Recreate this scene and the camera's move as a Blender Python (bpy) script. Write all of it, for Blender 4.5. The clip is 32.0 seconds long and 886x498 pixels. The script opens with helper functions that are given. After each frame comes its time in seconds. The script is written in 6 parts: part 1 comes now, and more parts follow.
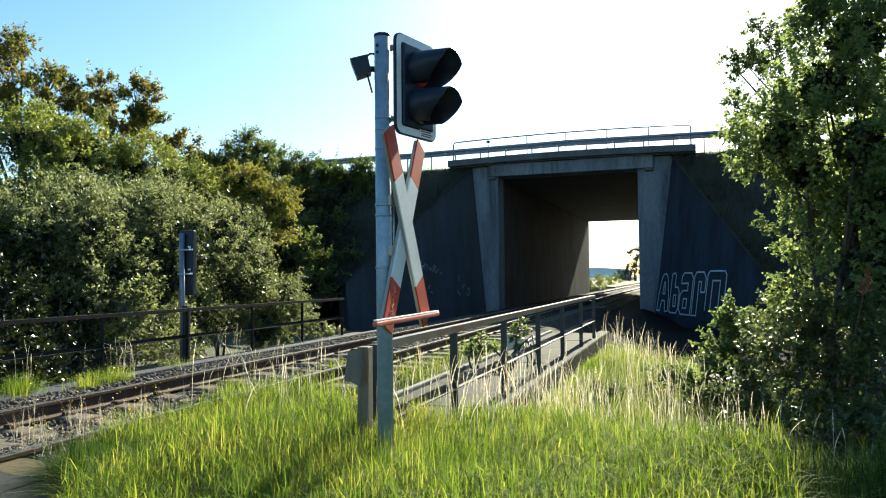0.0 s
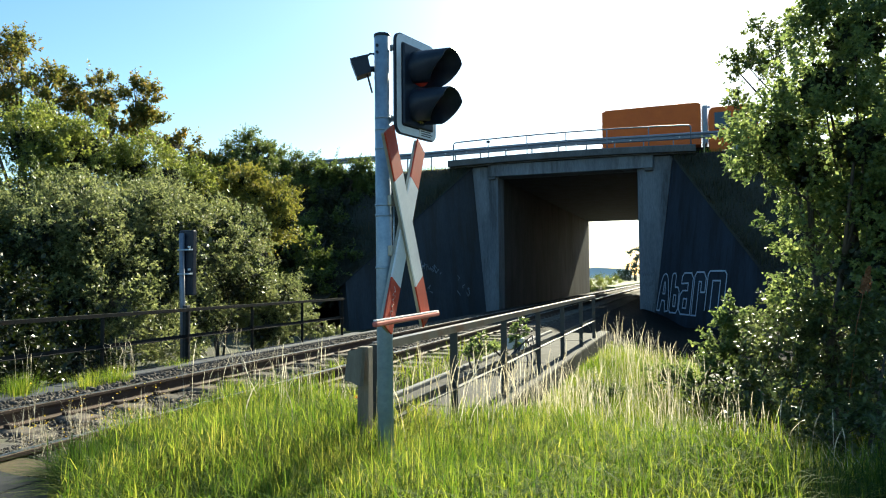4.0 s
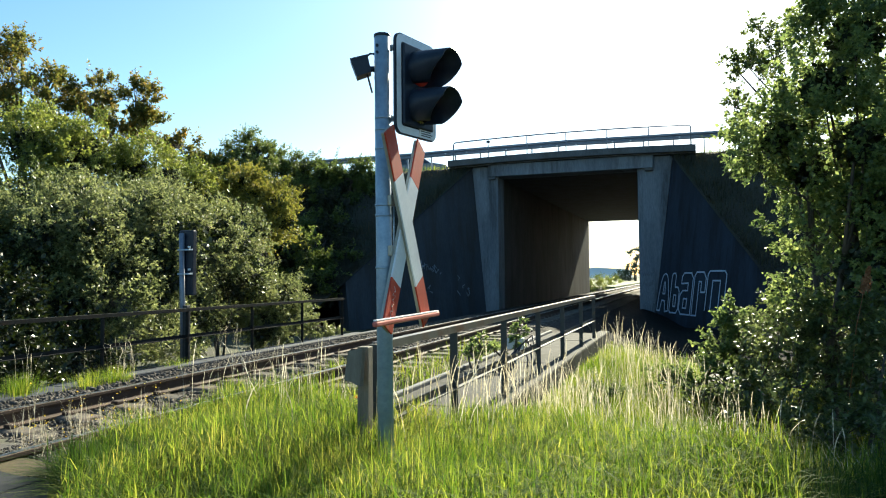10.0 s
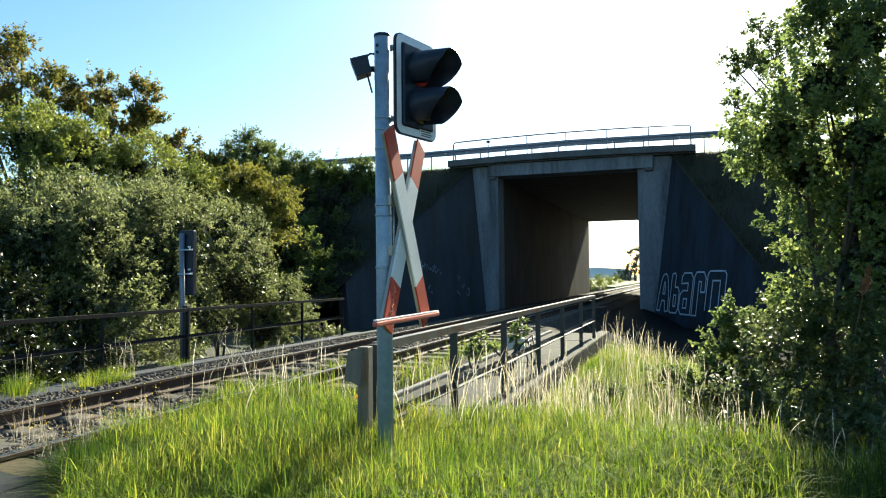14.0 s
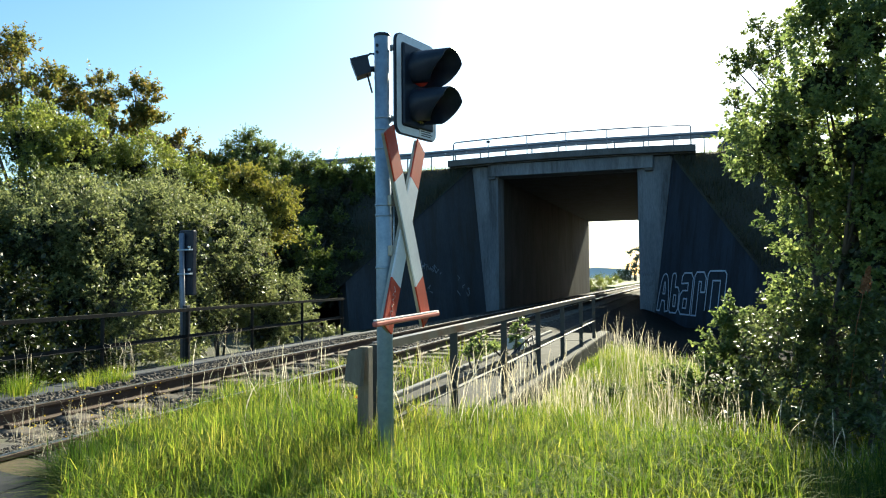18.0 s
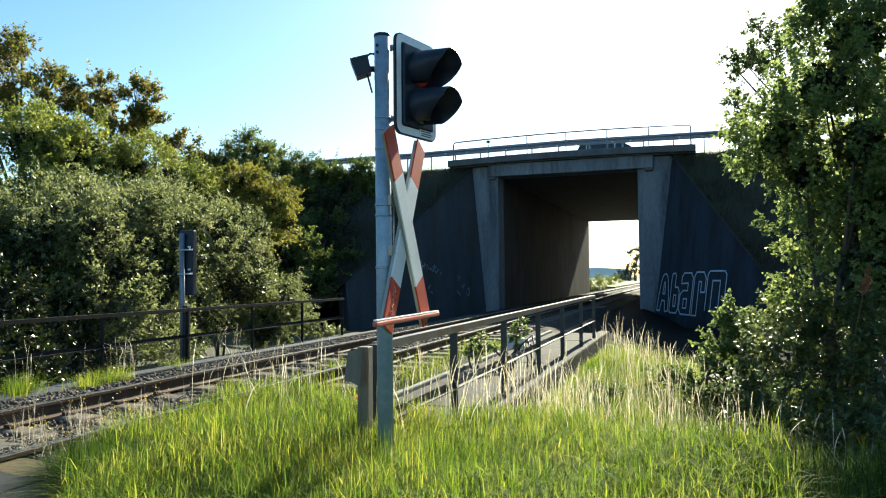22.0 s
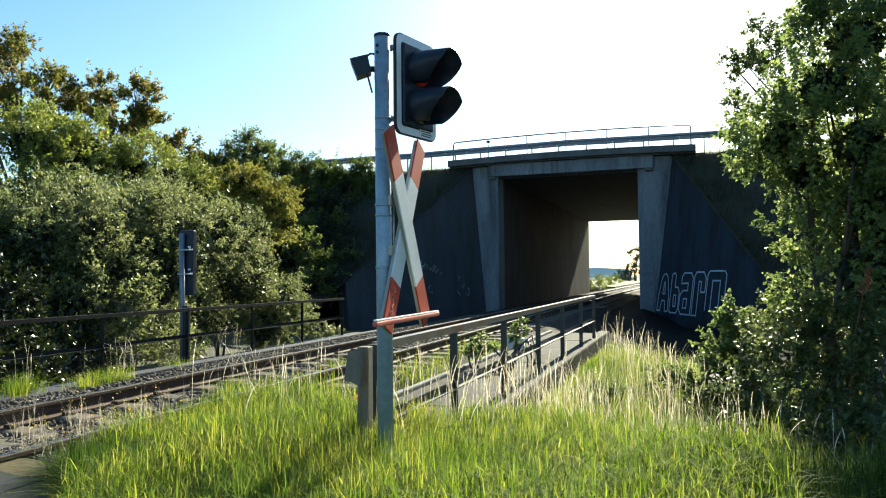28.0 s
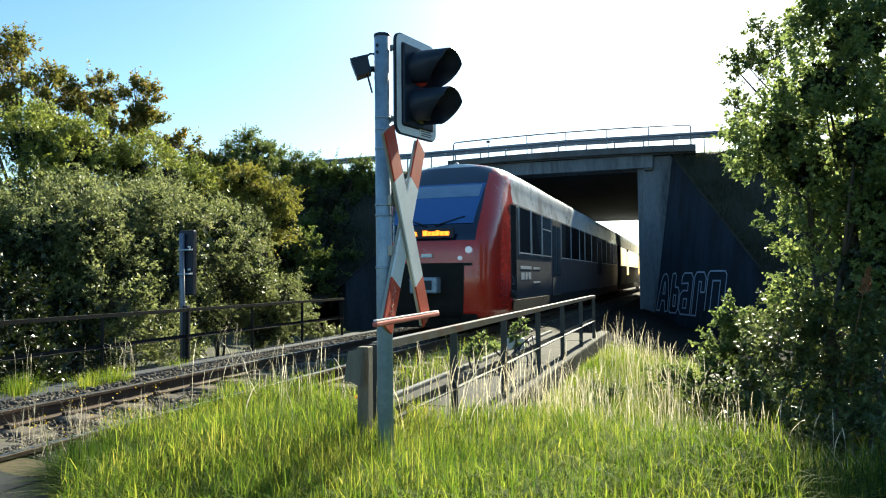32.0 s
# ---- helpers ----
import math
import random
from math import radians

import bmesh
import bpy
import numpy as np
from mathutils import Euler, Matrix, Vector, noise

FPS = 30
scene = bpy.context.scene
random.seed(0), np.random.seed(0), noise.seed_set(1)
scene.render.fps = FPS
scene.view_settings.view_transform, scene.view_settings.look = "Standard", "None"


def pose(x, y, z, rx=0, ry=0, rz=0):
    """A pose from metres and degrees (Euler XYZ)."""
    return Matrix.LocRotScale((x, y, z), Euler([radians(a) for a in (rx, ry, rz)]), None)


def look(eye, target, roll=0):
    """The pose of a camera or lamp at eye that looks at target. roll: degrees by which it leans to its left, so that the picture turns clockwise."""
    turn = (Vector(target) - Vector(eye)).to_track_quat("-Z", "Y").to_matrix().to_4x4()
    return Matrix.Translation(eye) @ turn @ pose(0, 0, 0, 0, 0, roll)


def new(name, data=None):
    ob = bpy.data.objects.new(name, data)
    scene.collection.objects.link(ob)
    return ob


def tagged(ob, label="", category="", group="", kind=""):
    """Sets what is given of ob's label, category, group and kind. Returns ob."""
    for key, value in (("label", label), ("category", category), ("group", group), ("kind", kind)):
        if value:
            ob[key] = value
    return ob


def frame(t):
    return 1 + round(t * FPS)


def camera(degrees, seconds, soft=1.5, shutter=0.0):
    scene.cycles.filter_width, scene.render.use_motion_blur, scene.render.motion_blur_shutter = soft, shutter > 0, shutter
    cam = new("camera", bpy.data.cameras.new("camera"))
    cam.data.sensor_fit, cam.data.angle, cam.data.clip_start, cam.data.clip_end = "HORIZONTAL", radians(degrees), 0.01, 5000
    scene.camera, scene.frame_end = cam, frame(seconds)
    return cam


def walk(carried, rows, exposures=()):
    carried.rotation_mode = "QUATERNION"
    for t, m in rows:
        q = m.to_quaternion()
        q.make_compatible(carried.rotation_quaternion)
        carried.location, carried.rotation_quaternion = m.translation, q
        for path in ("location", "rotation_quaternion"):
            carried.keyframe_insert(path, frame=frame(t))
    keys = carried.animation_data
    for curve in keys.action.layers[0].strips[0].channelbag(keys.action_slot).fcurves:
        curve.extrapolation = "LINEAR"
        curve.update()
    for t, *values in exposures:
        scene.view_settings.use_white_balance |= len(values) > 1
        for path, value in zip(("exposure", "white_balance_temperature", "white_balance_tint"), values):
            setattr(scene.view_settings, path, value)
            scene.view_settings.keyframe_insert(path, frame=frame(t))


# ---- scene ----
# The place: a single railway track along +Y (rail tops at z = 0), a road bridge over it, a level crossing at the camera.
cam = camera(65.2, 32.0, soft=1.1, shutter=0.08)
EYE = (5.194, 0.0, 1.192)
_view = pose(*EYE, 92.262, 0, 19.563) @ pose(0, 0, 0, 0, 0, -0.482)
walk(cam, [(0.0, _view), (32.0, _view)], exposures=[(0.0, 1.80, 5850, 1), (32.0, 1.80, 5850, 1)])

# ---- light ----
SUN_AZ, SUN_EL = 3.0, 29.5          # degrees right of the track, degrees above the horizon
world = bpy.data.worlds.new("world")
scene.world = world
world.use_nodes = True
_nt = world.node_tree
_sky = _nt.nodes.new("ShaderNodeTexSky")
_sky.sky_type = "NISHITA"
_sky.sun_disc = False
_sky.sun_elevation, _sky.sun_rotation = radians(SUN_EL), radians(SUN_AZ)
_sky.air_density, _sky.dust_density, _sky.ozone_density = 1.0, 0.7, 0.9
_bg = _nt.nodes["Background"]
_hs = _nt.nodes.new("ShaderNodeHueSaturation")
_hs.inputs["Hue"].default_value, _hs.inputs["Saturation"].default_value = 0.492, 1.18
_nt.links.new(_sky.outputs[0], _hs.inputs["Color"])
_nt.links.new(_hs.outputs[0], _bg.inputs[0])
_bg.inputs[1].default_value = 0.058
_sun = new("sun", bpy.data.lights.new("sun", "SUN"))
_sun.data.energy, _sun.data.angle, _sun.data.color = 5.0, radians(0.6), (1.0, 0.85, 0.60)
_d = Vector((math.sin(radians(SUN_AZ)) * math.cos(radians(SUN_EL)), math.cos(radians(SUN_AZ)) * math.cos(radians(SUN_EL)), math.sin(radians(SUN_EL))))
_sun.matrix_world = look(_d * 80, (0, 0, 0))


# ---- materials ----
def nodes_of(name):
    m = bpy.data.materials.new(name)
    m.use_nodes = True
    nt = m.node_tree
    return m, nt, nt.nodes["Principled BSDF"]


def node(nt, kind, **values):
    n = nt.nodes.new(kind)
    for key, value in values.items():
        n.inputs[key].default_value = value
    return n


def ramp(nt, fac, stops):
    r = nt.nodes.new("ShaderNodeValToRGB")
    el = r.color_ramp.elements
    while len(el) < len(stops):
        el.new(0.5)
    for e, (p, c) in zip(el, stops):
        e.position, e.color = p, (*c, 1)
    nt.links.new(fac, r.inputs[0])
    return r.outputs[0]


def surface(name, dark, light, scale=3.0, rough=0.7, metal=0.0, grain=60.0, bump=0.2, dirt=None, dirt_scale=1.2, dirt_amount=0.5, stretch=(1, 1, 1), pieces=False, rough_var=0.12, coat=0.0, depth=0.01, spec=0.5):
    """A weathered surface: broad mottling from dark to light, fine grain, patches of dirt, relief."""
    m, nt, b = nodes_of(name)
    co = nt.nodes.new("ShaderNodeTexCoord")
    mp = nt.nodes.new("ShaderNodeMapping")
    mp.inputs["Scale"].default_value = stretch
    nt.links.new(co.outputs["Object"], mp.inputs[0])
    v = mp.outputs[0]
    if pieces:
        oi = nt.nodes.new("ShaderNodeObjectInfo")
        add = nt.nodes.new("ShaderNodeVectorMath")
        sc = nt.nodes.new("ShaderNodeMath")
        sc.operation = "MULTIPLY"
        sc.inputs[1].default_value = 37.0
        nt.links.new(oi.outputs["Random"], sc.inputs[0])
        nt.links.new(v, add.inputs[0])
        nt.links.new(sc.outputs[0], add.inputs[1])
        v = add.outputs[0]
    n1 = node(nt, "ShaderNodeTexNoise", Scale=scale, Detail=6.0, Roughness=0.65)
    n2 = node(nt, "ShaderNodeTexNoise", Scale=grain, Detail=4.0, Roughness=0.7)
    nt.links.new(v, n1.inputs["Vector"])
    nt.links.new(v, n2.inputs["Vector"])
    mix = nt.nodes.new("ShaderNodeMath")
    mix.operation = "MULTIPLY_ADD"
    mix.inputs[1].default_value = 0.45
    nt.links.new(n2.outputs[0], mix.inputs[0])
    half = nt.nodes.new("ShaderNodeMath")
    half.operation = "MULTIPLY"
    half.inputs[1].default_value = 0.6
    nt.links.new(n1.outputs[0], half.inputs[0])
    nt.links.new(half.outputs[0], mix.inputs[2])
    col = ramp(nt, mix.outputs[0], [(0.36, dark), (0.66, light)])
    if dirt:
        n3 = node(nt, "ShaderNodeTexNoise", Scale=dirt_scale, Detail=8.0, Roughness=0.7)
        nt.links.new(v, n3.inputs["Vector"])
        k = 0.62 - 0.25 * dirt_amount
        f = ramp(nt, n3.outputs[0], [(k, (0, 0, 0)), (k + 0.16, (0.85, 0.85, 0.85))])
        mx = nt.nodes.new("ShaderNodeMix")
        mx.data_type = "RGBA"
        nt.links.new(f, mx.inputs[0])
        nt.links.new(col, mx.inputs[6])
        mx.inputs[7].default_value = (*dirt, 1)
        col = mx.outputs[2]
    nt.links.new(col, b.inputs["Base Color"])
    rr = nt.nodes.new("ShaderNodeMapRange")
    rr.inputs[3].default_value, rr.inputs[4].default_value = max(0.02, rough - rough_var), min(1.0, rough + rough_var)
    nt.links.new(n1.outputs[0], rr.inputs[0])
    nt.links.new(rr.outputs[0], b.inputs["Roughness"])
    b.inputs["Metallic"].default_value = metal
    b.inputs["Coat Weight"].default_value = coat
    b.inputs["Specular IOR Level"].default_value = spec
    if bump:
        bp = node(nt, "ShaderNodeBump", Strength=bump, Distance=depth)
        nt.links.new(mix.outputs[0], bp.inputs["Height"])
        nt.links.new(bp.outputs[0], b.inputs["Normal"])
    return m


def foliage(name, stops, through_light=0.45, rough=0.45, tone=None, rich=1.15, gloss=0.5):
    """Leaves or blades: colour varies leaf by leaf; light passes through. stops: (position, colour)."""
    m, nt, b = nodes_of(name)
    g = nt.nodes.new("ShaderNodeNewGeometry")
    co = nt.nodes.new("ShaderNodeTexCoord")
    n = node(nt, "ShaderNodeTexNoise", Scale=tone or 0.9, Detail=3.0)
    nt.links.new(co.outputs["Object"], n.inputs["Vector"])
    a = nt.nodes.new("ShaderNodeMath")
    a.operation = "MULTIPLY_ADD"
    a.inputs[1].default_value = 0.55
    nt.links.new(g.outputs["Random Per Island"], a.inputs[0])
    s = nt.nodes.new("ShaderNodeMath")
    s.operation = "MULTIPLY_ADD"
    s.inputs[1].default_value, s.inputs[2].default_value = 0.9, -0.22
    nt.links.new(n.outputs[0], s.inputs[0])
    nt.links.new(s.outputs[0], a.inputs[2])
    col = ramp(nt, a.outputs[0], stops)
    nt.links.new(col, b.inputs["Base Color"])
    b.inputs["Roughness"].default_value = rough
    b.inputs["Specular IOR Level"].default_value = gloss
    t = nt.nodes.new("ShaderNodeBsdfTranslucent")
    hs = nt.nodes.new("ShaderNodeHueSaturation")
    hs.inputs["Hue"].default_value = 0.485
    hs.inputs["Saturation"].default_value = rich
    hs.inputs["Value"].default_value = 1.7
    nt.links.new(col, hs.inputs["Color"])
    nt.links.new(hs.outputs[0], t.inputs[0])
    mx = nt.nodes.new("ShaderNodeMixShader")
    mx.inputs[0].default_value = through_light
    nt.links.new(b.outputs[0], mx.inputs[1])
    nt.links.new(t.outputs[0], mx.inputs[2])
    nt.links.new(mx.outputs[0], nt.nodes["Material Output"].inputs[0])
    return m


def glass(name, tint=(0.02, 0.025, 0.03), rough=0.05):
    m, nt, b = nodes_of(name)
    b.inputs["Base Color"].default_value = (*tint, 1)
    b.inputs["Roughness"].default_value = rough
    b.inputs["IOR"].default_value = 1.5
    b.inputs["Coat Weight"].default_value = 0.6
    return m


def glow(name, color, strength):
    m, nt, b = nodes_of(name)
    b.inputs["Base Color"].default_value = (*color, 1)
    b.inputs["Emission Color"].default_value = (*color, 1)
    b.inputs["Emission Strength"].default_value = strength
    return m


CONCRETE = surface("weathered_concrete", (0.050, 0.055, 0.062), (0.125, 0.133, 0.145), 1.3, 0.85, grain=25, bump=0.35, dirt=(0.07, 0.068, 0.062), dirt_scale=0.8, stretch=(1, 1, 0.35))
# Base darkened and blued to carry wing and soffit shade; streaks are stains.
CONCRETE_DARK = surface("darkened_stained_concrete", (0.008, 0.013, 0.025), (0.028, 0.040, 0.066), 1.4, 0.85, grain=25, bump=0.35, dirt=(0.007, 0.009, 0.013), dirt_scale=1.3, dirt_amount=0.75, stretch=(1, 1, 0.13))
CONCRETE_PALE = surface("pale_concrete", (0.044, 0.042, 0.040), (0.100, 0.096, 0.090), 3.0, 0.85, grain=30, bump=0.3, dirt=(0.04, 0.04, 0.03), dirt_scale=2.4, dirt_amount=0.6, spec=0.08)
# West wing: less shade put into the base; brown patches are weathering.
CONCRETE_WEST = surface("half_shade_wing_concrete", (0.018, 0.022, 0.030), (0.050, 0.058, 0.074), 1.4, 0.85, grain=25, bump=0.35, dirt=(0.030, 0.028, 0.026), dirt_scale=1.3, dirt_amount=0.6, stretch=(1, 1, 0.13))
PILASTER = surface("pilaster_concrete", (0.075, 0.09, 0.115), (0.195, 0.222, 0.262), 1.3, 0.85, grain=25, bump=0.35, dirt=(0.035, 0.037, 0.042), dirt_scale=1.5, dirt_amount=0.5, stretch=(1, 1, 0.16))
ASPHALT = surface("asphalt", (0.02, 0.021, 0.024), (0.048, 0.049, 0.052), 2.0, 0.9, grain=120, bump=0.6, dirt=(0.07, 0.062, 0.045), dirt_scale=1.4, dirt_amount=0.3, spec=0.15)
SOIL = surface("soil", (0.022, 0.020, 0.012), (0.058, 0.050, 0.030), 0.8, 0.95, grain=18, bump=0.8, dirt=(0.045, 0.06, 0.02), dirt_scale=0.6, dirt_amount=0.8, depth=0.05)
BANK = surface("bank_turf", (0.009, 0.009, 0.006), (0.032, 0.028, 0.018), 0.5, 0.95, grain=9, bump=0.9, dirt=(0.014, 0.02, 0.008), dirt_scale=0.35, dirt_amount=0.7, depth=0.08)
BALLAST = surface("ballast", (0.017, 0.015, 0.014), (0.058, 0.052, 0.047), 6.0, 0.9, grain=45, bump=1.0, dirt=(0.04, 0.03, 0.022), dirt_scale=2.5, depth=0.03, spec=0.1)
STONE = surface("ballast_stone", (0.032, 0.028, 0.024), (0.140, 0.124, 0.108), 9.0, 0.85, grain=70, bump=0.4, spec=0.15)
SLEEPER = surface("sleeper_concrete", (0.062, 0.055, 0.047), (0.135, 0.122, 0.105), 5.0, 0.8, grain=60, bump=0.3, dirt=(0.16, 0.12, 0.09), dirt_scale=4, pieces=True, spec=0.1)
RUST = surface("rusty_steel", (0.028, 0.018, 0.013), (0.085, 0.05, 0.032), 6.0, 0.8, metal=0.2, grain=80, bump=0.4)
RAIL_TOP = surface("polished_rail", (0.45, 0.43, 0.41), (0.62, 0.60, 0.58), 8.0, 0.28, metal=1.0, grain=60, bump=0.05)
GALV = surface("galvanised_steel", (0.18, 0.245, 0.32), (0.30, 0.385, 0.48), 9.0, 0.45, metal=0.3, grain=40, bump=0.08, dirt=(0.2, 0.2, 0.19), dirt_scale=5, dirt_amount=0.2)
RAILING = surface("painted_railing", (0.014, 0.016, 0.018), (0.036, 0.039, 0.040), 5.0, 0.6, metal=0.0, grain=70, bump=0.2, dirt=(0.13, 0.075, 0.04), dirt_scale=6, dirt_amount=0.25)
# Darker, duller copy of the painted railing for the west side.
RAILING_WEST = surface("dark_railing", (0.008, 0.009, 0.010), (0.022, 0.022, 0.021), 5.0, 0.75, grain=70, bump=0.2, dirt=(0.05, 0.03, 0.018), dirt_scale=6, dirt_amount=0.25, spec=0.12)
RAILING_PALE = surface("worn_railing_top", (0.12, 0.108, 0.098), (0.22, 0.20, 0.18), 5.0, 0.4, metal=0.35, grain=70, bump=0.2, dirt=(0.16, 0.07, 0.04), dirt_scale=2, dirt_amount=0.5)
GUARD = surface("guard_rail_steel", (0.12, 0.145, 0.19), (0.20, 0.23, 0.29), 4.0, 0.45, metal=0.3, grain=30, bump=0.1)
BLACK = surface("black_plastic", (0.009, 0.014, 0.025), (0.019, 0.027, 0.044), 12.0, 0.42, grain=90, bump=0.08, spec=0.25)
WHITE = surface("white_enamel", (0.56, 0.585, 0.61), (0.70, 0.72, 0.74), 6.0, 0.35, grain=60, bump=0.05, dirt=(0.45, 0.45, 0.42), dirt_scale=7, dirt_amount=0.2)
CROSS_RED = surface("faded_red_enamel", (0.32, 0.024, 0.007), (0.45, 0.046, 0.012), 6.0, 0.6, grain=60, bump=0.1, dirt=(0.30, 0.20, 0.15), dirt_scale=14, dirt_amount=0.15)
FOOT_RED = surface("bleached_red_enamel", (0.36, 0.060, 0.040), (0.50, 0.14, 0.11), 6.0, 0.5, grain=60, bump=0.1)
CROSS_BACK = surface("grey_sheet_back", (0.28, 0.28, 0.24), (0.40, 0.39, 0.34), 7.0, 0.55, metal=0.4, grain=60, bump=0.1)
WOOD = surface("weathered_post", (0.085, 0.070, 0.052), (0.185, 0.160, 0.125), 4.0, 0.8, grain=40, bump=0.5, stretch=(4, 4, 0.5))
BARK = surface("bark", (0.03, 0.025, 0.02), (0.11, 0.09, 0.07), 7.0, 0.9, grain=30, bump=0.9, stretch=(1, 1, 0.3), depth=0.02)
RED_LENS = glow("red_lens", (0.20, 0.012, 0.006), 0.03)
SPRAY = surface("spray_paint", (0.34, 0.43, 0.56), (0.50, 0.58, 0.70), 5.0, 0.7, grain=40, bump=0.05)
# Tunnel wall base darkened for the shade inside; mottling is dirt.
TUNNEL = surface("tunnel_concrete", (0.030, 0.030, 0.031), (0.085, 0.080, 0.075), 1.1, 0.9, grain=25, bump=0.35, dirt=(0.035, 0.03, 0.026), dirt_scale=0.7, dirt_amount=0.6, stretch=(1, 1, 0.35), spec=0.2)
FAINT = surface("faint_paint", (0.13, 0.17, 0.22), (0.22, 0.26, 0.32), 5.0, 0.8, grain=40, bump=0.05)
MOSS = surface("moss", (0.026, 0.021, 0.008), (0.085, 0.06, 0.018), 6.0, 0.95, grain=50, bump=0.9, depth=0.02)


# ---- mesh helpers ----
def obj(name, bm, material, parent=None, label="", smooth=False):
    """Links a bmesh as one mesh object."""
    me = bpy.data.meshes.new(name)
    bmesh.ops.recalc_face_normals(bm, faces=bm.faces)
    bm.to_mesh(me)
    bm.free()
    for one in (material if isinstance(material, (list, tuple)) else [material]):
        me.materials.append(one)
    if smooth:
        me.shade_smooth()
    ob = new(name, me)
    if parent:
        ob.parent = parent
    if label:
        tagged(ob, label)
    return ob


def part(name, bm, material, parent, label="", smooth=False):
    return obj(name, bm, material, parent, label, smooth)


def thing(name, at, label, category, group="", kind="", turn=0.0):
    e = new(name)
    e.matrix_basis = pose(*at, 0, 0, turn)
    return tagged(e, label, category, group, kind)


def box(bm, lo, hi, bevel=0.0, m=None):
    """A box between two corners, its edges rounded by bevel."""
    lo, hi = Vector(lo), Vector(hi)
    c, s = (lo + hi) / 2, hi - lo
    mat = Matrix.Translation(c) @ Matrix.Diagonal((*s, 1))
    if m is not None:
        mat = m @ mat
    geo = bmesh.ops.create_cube(bm, size=1.0, matrix=mat)
    if bevel:
        edges = list({e for v in geo["verts"] for e in v.link_edges})
        bmesh.ops.bevel(bm, geom=edges, offset=bevel, segments=2, affect="EDGES", profile=0.5)
    return bm


def prism(bm, face, thick):
    """A slab: a polygon given as corners, pushed along the vector thick."""
    thick = Vector(thick)
    a = [bm.verts.new(p) for p in face]
    b = [bm.verts.new(Vector(p) + thick) for p in face]
    bm.faces.new(a)
    bm.faces.new(b[::-1])
    for i in range(len(a)):
        j = (i + 1) % len(a)
        bm.faces.new((a[i], b[i], b[j], a[j]))
    return bm


def tube(bm, points, radii, sides=10, cap=True):
    """A round bar along points; radii is one number or one a point."""
    pts = [Vector(p) for p in points]
    if not isinstance(radii, (list, tuple)):
        radii = [radii] * len(pts)
    rings = []
    for i, p in enumerate(pts):
        d = (pts[min(i + 1, len(pts) - 1)] - pts[max(i - 1, 0)]).normalized()
        up = Vector((0, 0, 1)) if abs(d.z) < 0.9 else Vector((1, 0, 0))
        a = d.cross(up).normalized()
        b = d.cross(a).normalized()
        rings.append([bm.verts.new(p + radii[i] * (math.cos(t) * a + math.sin(t) * b)) for t in [2 * math.pi * k / sides for k in range(sides)]])
    for r, s in zip(rings, rings[1:]):
        for k in range(sides):
            f = bm.faces.new((r[k], r[(k + 1) % sides], s[(k + 1) % sides], s[k]))
            f.smooth = True
    if cap:
        bm.faces.new(rings[0])
        bm.faces.new(rings[-1][::-1])
    return bm


def sweep(bm, section, path_y, at):
    """A profile (x, z) carried along Y."""
    rows = [[bm.verts.new((at[0] + x, y, at[1] + z)) for x, z in section] for y in path_y]
    n = len(section)
    for r, s in zip(rows, rows[1:]):
        for k in range(n):
            bm.faces.new((r[k], r[(k + 1) % n], s[(k + 1) % n], s[k]))
    bm.faces.new(rows[0])
    bm.faces.new(rows[-1][::-1])
    return bm


def array_mesh(name, verts, faces, material, parent=None):
    """A large mesh from numpy arrays; faces all have the same number of corners."""
    verts = np.asarray(verts, np.float32).reshape(-1, 3)
    faces = np.asarray(faces, np.int32)
    k = faces.shape[1]
    me = bpy.data.meshes.new(name)
    me.vertices.add(len(verts))
    me.vertices.foreach_set("co", verts.ravel())
    me.loops.add(faces.size)
    me.loops.foreach_set("vertex_index", faces.ravel())
    me.polygons.add(len(faces))
    me.polygons.foreach_set("loop_start", np.arange(0, faces.size, k, dtype=np.int32))
    me.update(calc_edges=True)
    me.materials.append(material)
    ob = new(name, me)
    if parent:
        ob.parent = parent
    return ob


# ---- ground ----
def ground_z(x, y):
    """Height of the ground sheet: level at the crossing, hollow beside the track beyond it."""
    x, y = np.asarray(x, float), np.asarray(y, float)
    z = np.full(np.broadcast(x, y).shape, -0.06)
    z = np.where((x < 1.2) & (x > -3.4) & (y > 3.2), -0.42, z)
    beyond = np.clip((y - 4.4) / 3.0, 0, 1)
    side = np.clip((np.abs(x) - 3.3) / 1.6, 0, 1)
    z = z - beyond * (0.30 + 0.55 * side)
    z = z + beyond * 0.55 * np.clip((x - 6.0) / 4.0, 0, 1.0)
    wave = 0.05 * np.sin(x * 1.7 + 0.6 * y) * np.sin(y * 1.3 - 0.4 * x)
    return z + wave * np.clip((np.abs(x) - 3.4), 0, 1) * beyond


def height_sheet(name, xs, ys, fz, material, kind="structure", label=""):
    X, Y = np.meshgrid(xs, ys, indexing="ij")
    Z = fz(X, Y)
    n, m = X.shape
    idx = np.arange(n * m).reshape(n, m)
    faces = np.stack([idx[:-1, :-1], idx[1:, :-1], idx[1:, 1:], idx[:-1, 1:]], -1).reshape(-1, 4)
    ob = array_mesh(name, np.stack([X, Y, Z], -1), faces, material)
    ob.data.shade_smooth()
    return tagged(ob, label, "", "", kind)


_far = [60, 90, 150, 300, 700, 2000, 4500]
xs = [-v for v in _far[::-1]] + list(np.arange(-50, 51, 0.5)) + _far
ys = [-4500, -1500, -500, -150, -60, -30, -15] + list(np.arange(-8, 40, 0.5)) + [45, 50, 55, 60, 70, 90, 130, 200, 400, 900, 2000, 4500]
height_sheet("ground", xs, ys, ground_z, SOIL, label="rough grassy soil beside the railway track")

